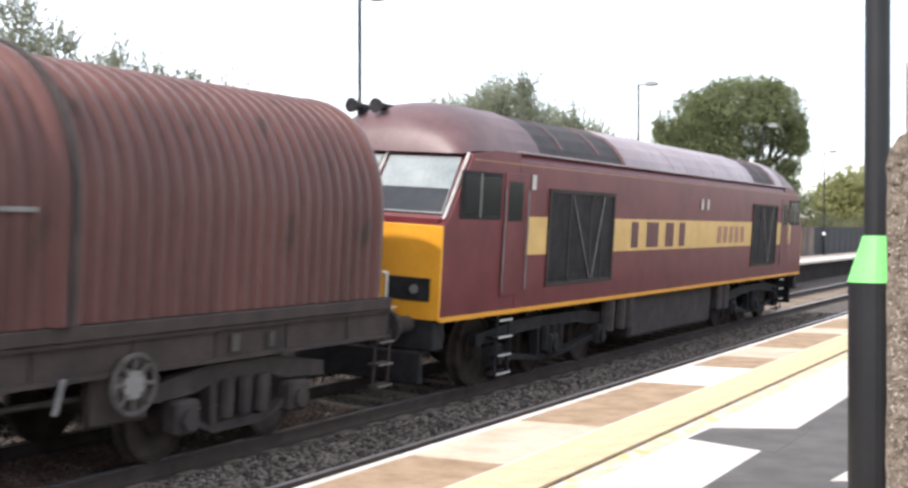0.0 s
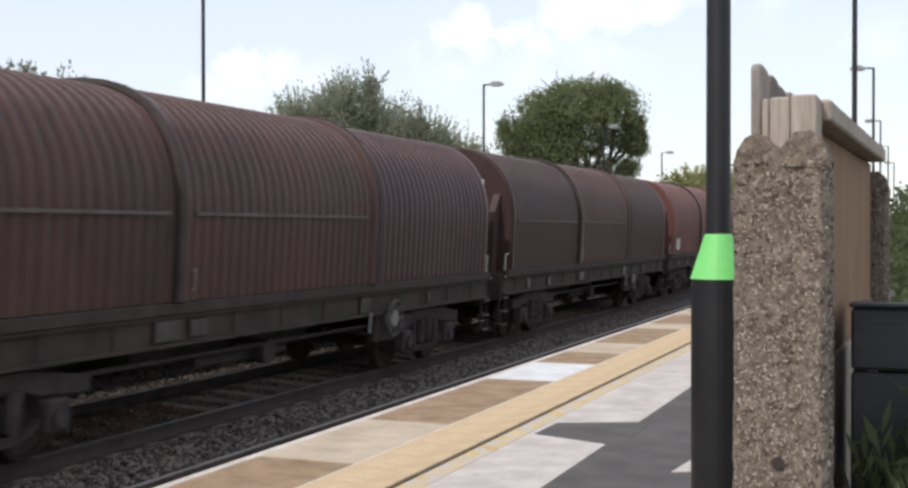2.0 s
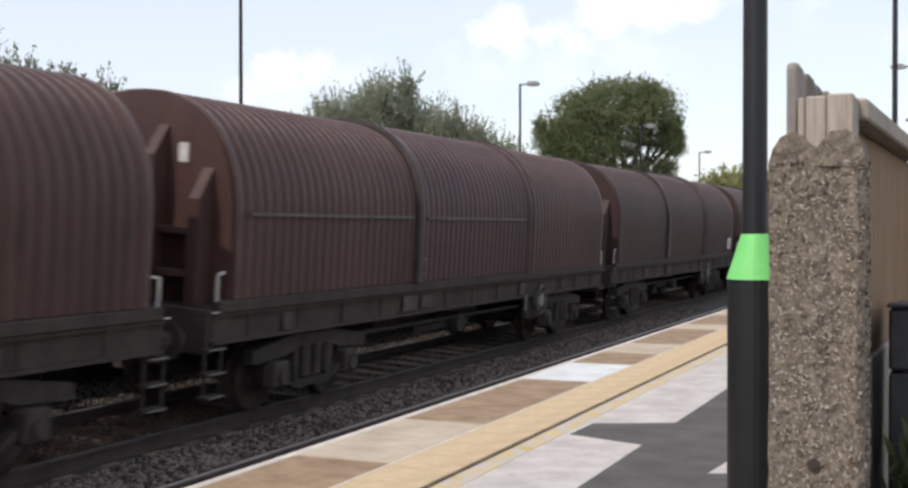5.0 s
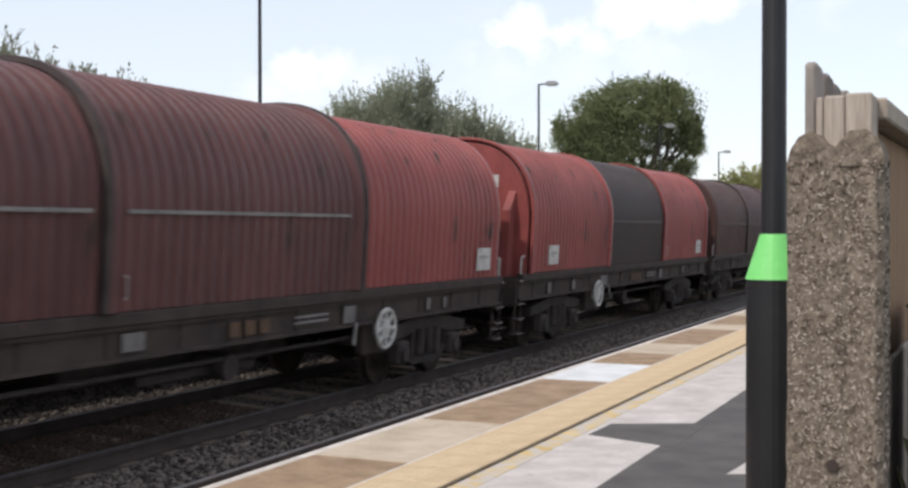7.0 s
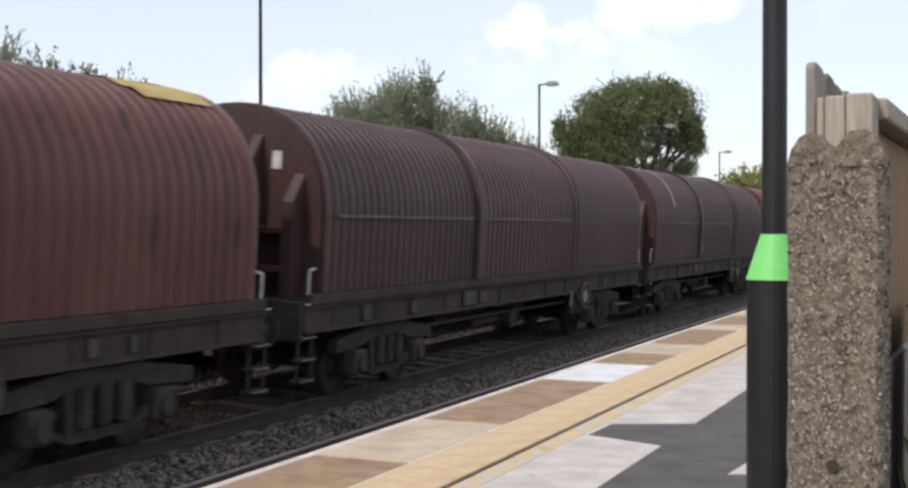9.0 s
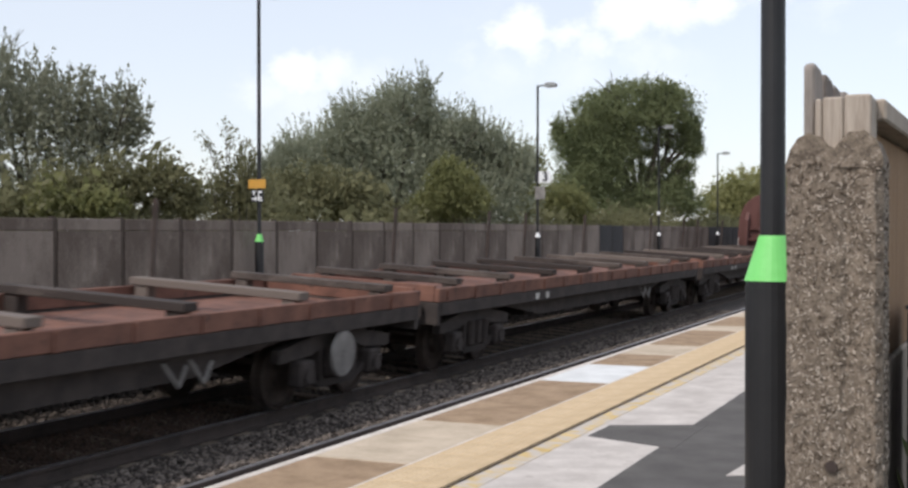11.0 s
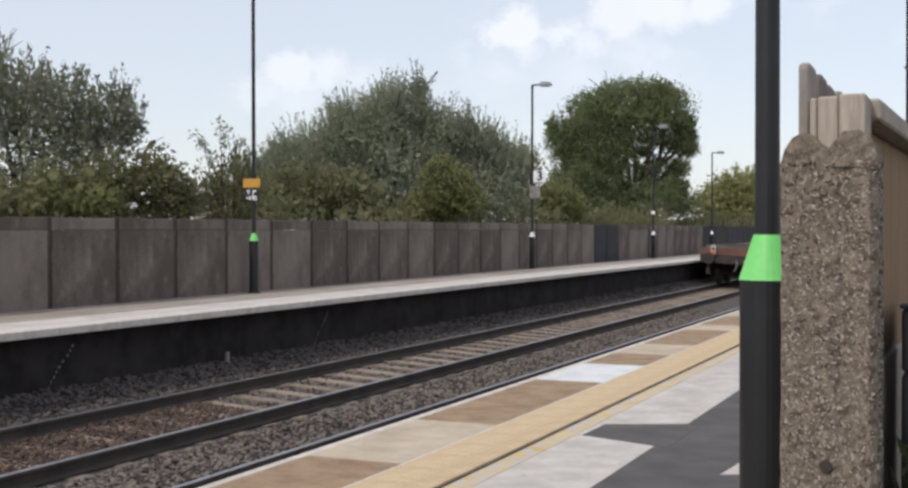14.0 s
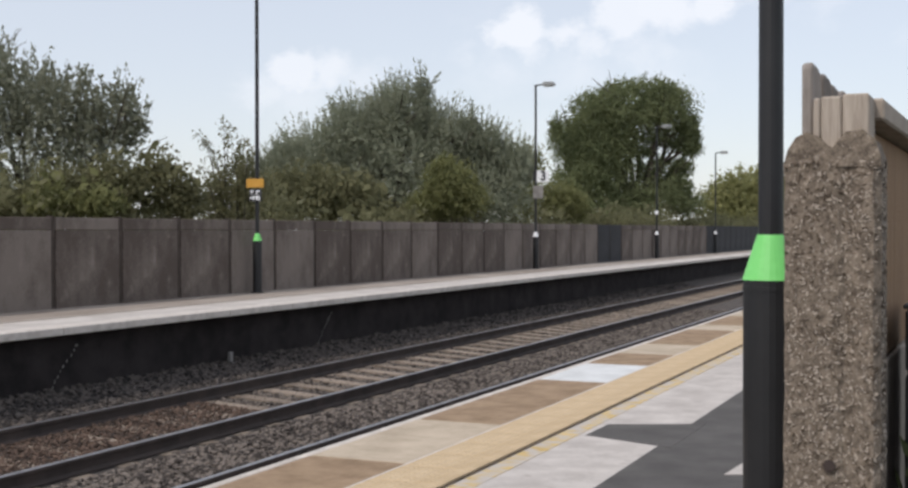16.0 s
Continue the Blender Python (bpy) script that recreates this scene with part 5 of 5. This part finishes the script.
def build_flats():
    bases = []
    for L in (17.30, 17.75):
        root = new("flat_wagon")
        bm = bmesh.new()
        for s in (-1, 1):
            # fish-bellied side girders
            prism(bm, [(0.0, 1.00), (3.0, 1.00), (5.2, 0.68), (L - 5.2, 0.68), (L - 3.0, 1.00), (L, 1.00), (L, 1.10), (0, 1.10)], "x", *sorted((s * 1.02, s * 1.10)))
            box(bm, *sorted((s * 1.26, s * 1.325)), 0.13, L - 0.13, 0.99, 1.195, bevel=0.01)
            box(bm, *sorted((s * 1.11, s * 1.258)), 0.13, L - 0.13, 0.99, 1.095)
        for y in (0.0, L - 0.12):
            box(bm, -1.32, 1.32, y, y + 0.12, 0.85, 1.195, bevel=0.01)
        part("underframe", bm, BOGIE, root, "black trussed underframe")
        bm = bmesh.new()
        box(bm, -1.24, 1.24, 0.05, L - 0.05, 1.10, 1.17)
        part("deck", bm, FLATRED, root, "worn red-oxide deck")
        for s in (-1, 1):
            bm = bmesh.new()
            box(bm, *sorted((s * 1.25, s * 1.33)), 0.0, L, 1.20, 1.41, bevel=0.01)
            for k in range(int(L / 1.1)):
                box(bm, *sorted((s * 1.331, s * 1.355)), 0.3 + k * 1.1, 0.36 + k * 1.1, 1.20, 1.39)
            part("side_rail", bm, FLATRED, root, "red-oxide side rail")
        for y in (0.0, L - 0.09):
            bm = boxes((-1.245, 1.245, y, y + 0.09, 1.20, 1.45), bevel=0.01)
            part("end_board", bm, FLATRED, root)
        n = 8
        for k in range(n):
            y = 0.9 + k * (L - 1.8) / (n - 1)
            bm = boxes((-1.27, 1.27, y - 0.12, y + 0.12, 1.43, 1.53), (-1.2, -1.0, y - 0.09, y + 0.09, 1.17, 1.43), (1.0, 1.2, y - 0.09, y + 0.09, 1.17, 1.43), bevel=0.010)
            part("bolster", bm, TIMBERD, root, "greyed timber cross bolster")
        for k in (1, 3, 4, 6):
            y = 0.9 + k * (L - 1.8) / (n - 1)
            for s in (-1,):
                bm = bmesh.new()
                tube(bm, (s * 1.15, y + 0.2, 1.17), (s * 1.15, y + 0.2, 2.55), 0.038, seg=6)
                part("stanchion", bm, GRIME, root, "thin upright steel stanchion")
        for y in (3.6, 4.3) if L < 17 else (4.3, 4.85):
            bm = boxes((1.326, 1.336, y, y + 0.16, 1.03, 1.14))
            part("plate", bm, WHITE, root, "small white plate")
        for y in (11.9, 12.35):
            bm = bmesh.new()
            tube(bm, (1.24, y, 0.92), (1.28, y + 0.22, 0.66), 0.02, seg=6)
            tube(bm, (1.28, y + 0.22, 0.66), (1.28, y + 0.34, 0.88), 0.02, seg=6)
            part("lever", bm, GREYP, root, "pale bent brake lever")
        bm = boxes((-0.5, 0.5, 6.0, 10.0, 0.55, 0.85), bevel=0.02)
        part("brake_gear", bm, BOGIE, root)
        buffers(root, 0.0, -1)
        buffers(root, L, 1)
        bogie(root, 2.0, 2, 0.45, BOGIE)
        bogie(root, L - 2.0, 2, 0.45, BOGIE)
        bases.append(root)
    disc = bmesh.new()
    tube(disc, (1.29, 0, 0.70), (1.33, 0, 0.70), 0.30, 0.29, seg=24)
    tube(disc, (1.33, 0, 0.70), (1.34, 0, 0.70), 0.06, seg=10)
    disc_me = link_mesh("brake_disc", disc, GREYP)
    rear = -354.4
    for k in range(5):
        w = copy_thing(bases[min(k, 1)], Matrix())
        tagged(w, "empty red-oxide flat wagon with timber bolsters" if k else "last empty flat wagon carrying a tail lamp", "railway wagon", "flat wagons")
        for y in ((1.75, 15.55) if k == 2 else ()):
            part("brake_disc", disc_me, None, w, "pale grey round brake wheel").location = (0, y, 0)
        MOVING.append((w, rear))
        if k == 0:
            lamp = tagged(new("tail_lamp"), "white tail lamp with orange-red panel on the last wagon", "tail lamp")
            for x in (-0.80,):
                part("case", boxes((x - 0.09, x + 0.09, -0.14, -0.02, 1.20, 1.52), bevel=0.015), WHITE, lamp)
                bm = bmesh.new()
                tube(bm, (x, -0.145, 1.41), (x, -0.16, 1.41), 0.06, seg=14)
                part("lens", bm, SIGNK, lamp)
                part("panel", boxes((x - 0.075, x + 0.075, -0.150, -0.143, 1.21, 1.31)), REDLAMP, lamp, "orange-red panel")
                bm = bmesh.new()
                tube(bm, (x - 0.05, -0.08, 1.52), (x, -0.08, 1.58), 0.01, seg=5)
                tube(bm, (x, -0.08, 1.58), (x + 0.05, -0.08, 1.52), 0.01, seg=5)
                part("grip", bm, WHITE, lamp)
            MOVING.append((lamp, rear))
            bm = bmesh.new()
            for x, dz in ((0.1, 0.0), (0.42, 0.05)):
                tube(bm, (x, -0.03, 1.02), (x + 0.06, -0.10, 0.86 + dz), 0.025, seg=6)
                tube(bm, (x + 0.06, -0.10, 0.86 + dz), (x - 0.02, -0.12, 0.58), 0.025, seg=6)
            part("brake_hose", bm, GREYP, w, "hanging brake hoses")
        rear += (18.0, 18.6, 18.4, 18.4, 0)[k]
    for b in bases:
        for o in [b, *b.children_recursive]:
            bpy.data.objects.remove(o)


def build_loco():
    root = tagged(new("locomotive"), "maroon and gold diesel locomotive with yellow ends", "locomotive")
    L = 20.3
    # central body
    side = [(1.32, 1.12), (1.32, 3.26), (1.25, 3.40), (-1.25, 3.40), (-1.32, 3.26), (-1.32, 1.12)]
    bm = bmesh.new()
    prism(bm, side, "y", 2.2, L - 2.2)
    part("body", bm, MAROON, root)
    roof = [(1.255, 3.39), (1.17, 3.56), (1.02, 3.74), (0.80, 3.90), (0.42, 4.03), (0, 4.07), (-0.42, 4.03), (-0.80, 3.90), (-1.02, 3.74), (-1.17, 3.56), (-1.255, 3.39)]
    # roof in sections, the two grille sections darker
    for a, b, m, lab in ((2.2, 3.0, ROOFM, ""), (3.03, 6.6, ROOFD, "dark radiator roof grille"), (6.63, 9.3, ROOFP, "roof panel with its sheen painted pale"), (9.33, 12.0, ROOFP, "roof panel with its sheen painted pale"), (12.03, 15.3, ROOFP, "roof panel with its sheen painted pale"), (15.33, 17.4, ROOFD, "dark exhaust grille"), (17.43, 18.1, ROOFP, "")):
        bm = bmesh.new()
        g = -0.035 if m is ROOFD else 0.0
        prism(bm, [(x * (1 + g), z + g * 0.6) for x, z in roof], "y", a, b)
        r = part("roof_section", bm, m, root, lab)
        if m is ROOFD:
            k = a + 0.95
            while k < b - 0.1:
                bm = bmesh.new()
                prism(bm, [(x * 0.985, z - 0.01) for x, z in roof[1:-1]] + [(-1.0, 3.55), (1.0, 3.55)], "y", k, k + 0.05)
                part("rib", bm, ROOFM, r)
                k += 1.55
    bm = boxes((1.20, 1.335, 2.2, 18.1, 3.385, 3.42), (-1.335, -1.20, 2.2, 18.1, 3.385, 3.42), bevel=0.008)
    part("cantrail", bm, ROOFP, root, "pale pink cantrail strip")
    for sd in (-1, 1):
        part("cantrail_line", boxes((*sorted((sd * 1.318, sd * 1.323)), 0.75, L - 0.75, 3.225, 3.243)), GOLDD, root, "thin dull orange cantrail line")

    # cabs: rear one faces the camera, front one mirrored
    for end in (0, 1):
        f = (lambda y: y) if end == 0 else (lambda y: L - y)
        bm = bmesh.new()
        prism(bm, [(f(0.03), 1.12), (f(0.0), 1.3), (f(0.0), 2.34), (f(0.14), 2.42), (f(0.74), 3.305), (f(1.4), 3.385), (f(2.2), 3.388), (f(2.2), 1.12)], "x", -1.315, 1.315)
        cab = part("cab", bm, MAROON, root)
        # domed cab roof lofted back to the full section
        bm = bmesh.new()
        rings = []
        for y, k, z0 in ((0.62, 0.0, 3.30), (0.68, 0.34, 3.32), (0.82, 0.64, 3.34), (1.05, 0.85, 3.36), (1.4, 0.96, 3.38), (1.8, 1.0, 3.39), (2.2, 1.0, 3.39)):
            rings.append([bm.verts.new((x * (0.985 + 0.015 * k), f(y), z0 + (z - 3.39) * k)) for x, z in roof])
        for r0, r1 in zip(rings, rings[1:]):
            for i in range(len(r0) - 1):
                bm.faces.new((r0[i], r0[i + 1], r1[i + 1], r1[i]))
        bmesh.ops.recalc_face_normals(bm, faces=bm.faces)
        part("cab_roof", bm, ROOFM, cab, smooth=True)
        s = -1 if end == 0 else 1
        # yellow warning panel with light cluster
        bm = boxes((-1.318, 1.318, *sorted((f(-0.012), f(0.03))), 1.12, 2.345), bevel=0.008)
        y_end = part("warning_panel", bm, YEND, cab, "bright yellow warning panel")
        for xa, xb in ((0.55, 1.18), (-1.18, -0.55)):
            bm = boxes((xa, xb, *sorted((f(-0.03), f(-0.014))), 1.36, 1.66), bevel=0.006)
            part("lamp_housing", bm, DARK, y_end)
        for x in (-0.95, 0.95):
            bm = bmesh.new()
            tube(bm, (x, f(-0.028), 1.51), (x, f(-0.05), 1.51), 0.06, seg=12)
            part("light", bm, GREYP, y_end)
        bm = bmesh.new()
        tube(bm, (0.3, f(-0.02), 2.2), (0.36, f(-0.12), 1.9), 0.03, seg=6)
        tube(bm, (0.36, f(-0.12), 1.9), (0.3, f(-0.05), 1.6), 0.03, seg=6)
        part("jumper_cable", bm, DARK, y_end)
        # windscreens lying on the slope
        dy, dz = 0.60, 0.88
        n = Vector((0, -dz, dy)).normalized()
        for xa, xb in ((0.06, 1.20), (-1.20, -0.06)):
            bm = bmesh.new()
            q = []
            for x, t in ((xa, 0.07), (xb, 0.07), (xb * 0.97 if xb > 0.5 else xb, 0.93), (xa * 0.97 if xa < -0.5 else xa, 0.93)):
                for o in (0.006, 0.03):
                    q.append(bm.verts.new((x, f(0.14 + dy * t + n.y * o), 2.42 + dz * t + n.z * o)))
            for idx in ((1, 3, 5, 7), (0, 6, 4, 2), (0, 2, 3, 1), (2, 4, 5, 3), (4, 6, 7, 5), (6, 0, 1, 7)):
                bm.faces.new([q[i] for i in idx])
            bmesh.ops.recalc_face_normals(bm, faces=bm.faces)
            w = part("windscreen", bm, SCREEN, cab, "windscreen with a pale sky reflection painted in")
            bm = bmesh.new()
            q = [bm.verts.new((x, f(0.14 + dy * t + n.y * o), 2.42 + dz * t + n.z * o)) for o in (0.031, 0.036) for x, t in ((xa + 0.02, 0.09), (xb - 0.02, 0.09), (xb - 0.03, 0.44), (xa + 0.03, 0.44))]
            for idx in ((0, 1, 2, 3), (7, 6, 5, 4), (0, 4, 5, 1), (1, 5, 6, 2), (2, 6, 7, 3), (3, 7, 4, 0)):
                bm.faces.new([q[i] for i in idx])
            bmesh.ops.recalc_face_normals(bm, faces=bm.faces)
            part("lower_pane", bm, GLASS, w, "dark lower windscreen area")
        for x in (0.0, 1.26, -1.26):
            bm = bmesh.new()
            tube(bm, (x, f(0.10), 2.43), (x, f(0.70), 3.31), 0.021, seg=6)
            part("pillar", bm, WHITE, cab, "pale windscreen pillar")
        # wipers line, horns
        bm = boxes((-1.22, 1.22, *sorted((f(0.02), f(0.12))), 2.36, 2.43))
        part("sill", bm, MAROON, cab)
        for x in (-0.70, -0.30):
            bm = bmesh.new()
            tube(bm, (x, f(1.25), 3.93), (x, f(0.95), 3.93), 0.045, 0.055, seg=8)
            tube(bm, (x, f(0.95), 3.93), (x, f(0.79), 3.93), 0.055, 0.11, seg=12)
            box(bm, x - 0.05, x + 0.05, *sorted((f(1.02), f(1.17))), 3.45, 3.92)
            part("horn", bm, DARK, cab)
        for sd in (-1, 1):
            # side window, door and handrails
            xs = lambda a, b: sorted((sd * a, sd * b))
            bm = boxes((*xs(1.316, 1.328), *sorted((f(0.42), f(1.62))), 2.44, 3.08), bevel=0.004)
            wf = part("side_window", bm, DARK, cab)
            bm = boxes((*xs(1.329, 1.334), *sorted((f(0.50), f(0.95))), 2.50, 3.02), (*xs(1.329, 1.334), *sorted((f(1.02), f(1.55))), 2.50, 3.02))
            part("pane", bm, GLASS, wf)
            bm = boxes((*xs(1.331, 1.337), *sorted((f(0.96), f(1.0))), 2.46, 3.06))
            part("window_bar", bm, GREYP, wf)
            bm = boxes((*xs(1.317, 1.329), *sorted((f(1.72), f(2.42))), 1.36, 3.10), bevel=0.006)
            dr = part("door", bm, MAROON, cab, "maroon cab door")
            bm = boxes((*xs(1.330, 1.335), *sorted((f(1.84), f(2.30))), 2.42, 2.98))
            part("pane", bm, GLASS, dr)
            for yy in (1.70, 2.46):
                bm = bmesh.new()
                tube(bm, (sd * 1.355, f(yy), 1.44), (sd * 1.355, f(yy), 2.88), 0.013, seg=6)
                part("handrail", bm, GREYP, dr)
        buffers(root, f(0.0), s)
        bm = bmesh.new()
        box(bm, -1.25, 1.25, *sorted((f(0.0), f(0.3))), 0.72, 1.118, bevel=0.02)
        box(bm, -1.1, 1.1, *sorted((f(-0.05), f(0.05))), 0.28, 0.70, bevel=0.02)
        part("buffer_beam", bm, DARK, root)
        for sd in (-1, 1):
            bm = bmesh.new()
            for yy in (1.78, 2.16):
                box(bm, *sorted((sd * 1.26, sd * 1.285)), *sorted((f(yy), f(yy + 0.03))), 0.22, 1.10)
            st = part("step_frame", bm, DARK, root)
            for z in (0.24, 0.50, 0.76, 1.0):
                part("tread", boxes((*sorted((sd * 1.14, sd * 1.32)), *sorted((f(1.76), f(2.20))), z, z + 0.03)), DARK, st)
            for z in (0.24, 0.50, 0.76, 1.0):
                part("step_edge", boxes((*sorted((sd * 1.321, sd * 1.328)), *sorted((f(1.77), f(2.19))), z, z + 0.028)), WHITE, st, "white step edge")

    for sd in (-1, 1):
        xs = lambda a, b: sorted((sd * a, sd * b))
        # gold band broken by the two grilles
        for a, b in ((2.5, 3.22), (6.02, 15.02), (17.44, 18.95)):
            bm = boxes((*xs(1.319, 1.324), a, b, 1.93, 2.49))
            part("gold_band", bm, GOLD, root, "broad gold band")
        bm = boxes((*xs(1.317, 1.330), 0.02, L - 0.02, 1.10, 1.165))
        part("sole_stripe", bm, YEND, root, "yellow line along the sole")
        for a, b in ((3.24, 5.98), (15.05, 17.40)):
            bm = boxes((*xs(1.316, 1.322), a, b, 1.44, 2.92))
            g = part("side_grille", bm, DARK, root, "large black air intake grille")
            bm = boxes((*xs(1.322, 1.345), a, a + 0.07, 1.44, 2.92), (*xs(1.322, 1.345), b - 0.07, b, 1.44, 2.92), (*xs(1.322, 1.345), a + 0.07, b - 0.07, 2.86, 2.92), (*xs(1.322, 1.345), a + 0.07, b - 0.07, 1.44, 1.50))
            part("grille_frame", bm, GRIME, g)
            for k in range(3):
                yy = a + (b - a) * (0.30, 0.62, 0.80)[k]
                part("slat", boxes((*xs(1.323, 1.337), yy - 0.022, yy + 0.022, 1.50, 2.86)), GRIME, g)
            for k in range(11):
                zz = 1.56 + k * 0.118
                part("louvre", boxes((*xs(1.3225, 1.330), a + 0.08, b - 0.08, zz, zz + 0.030)), DARK, g)
            m = (a + b) / 2
            for p, q in ((a + 0.9, m + 0.35), (b - 0.5, m + 0.45)):
                bm = bmesh.new()
                tube(bm, (sd * 1.338, p, 2.84), (sd * 1.338, q, 1.52), 0.011, seg=5)
                part("brace", bm, GREYP, g)
        # lettering reduced to plain upright shapes
        for k, (a, w) in enumerate(((6.85, 0.42), (7.65, 0.72), (8.72, 0.55), (9.55, 0.42))):
            bm = boxes((*xs(1.3245, 1.3275), a + 0.02, a + w - 0.04, 1.98, 2.44), bevel=0.001)
            part("letter_shape", bm, LETTER, root, "dark maroon letter-sized block")
        for k in range(5):
            a = 12.2 + k * 0.46
            bm = boxes((*xs(1.3245, 1.3270), a, a + 0.30, 2.02, 2.38))
            part("number_bar", bm, GOLDD, root, "faint number-sized bar")
        # small white fittings
        for a, z in ((2.58, 2.88), (10.9, 2.72), (11.3, 2.72)):
            part("marker", boxes((*xs(1.325, 1.345), a, a + 0.14, z, z + 0.22), bevel=0.01), WHITE, root, "small white fitting")
    # underframe equipment
    bm = boxes((-1.15, 1.15, 7.6, 12.6, 0.28, 1.09), bevel=0.06)
    part("fuel_tank", bm, BOGIE, root, "dark fuel tank")
    for y in (6.2, 6.75, 7.2):
        for x in (1.20, -1.20):
            bm = bmesh.new()
            tube(bm, (x, y, 0.55), (x, y, 1.08), 0.14, seg=12)
            part("air_reservoir", bm, BOGIE, root)
    for y in (13.0, 13.5):
        part("equipment_case", boxes((-1.2, 1.2, y, y + 0.4, 0.5, 1.09), bevel=0.03), BOGIE, root)
    bogie(root, 4.0, 3, 0.53, DARK)
    bogie(root, L - 4.0, 3, 0.53, DARK)
    MOVING.append((root, 13.56))


build_loco()
build_wagons()
build_flats()


def motions():
    for ob, y0 in MOVING:
        walk(ob, [(t, pose(TRACK_B, y0 + SPEED * t, 0, 0, CANT, 0)) for t in (0, 4, 8, 12, 16)])


motions()
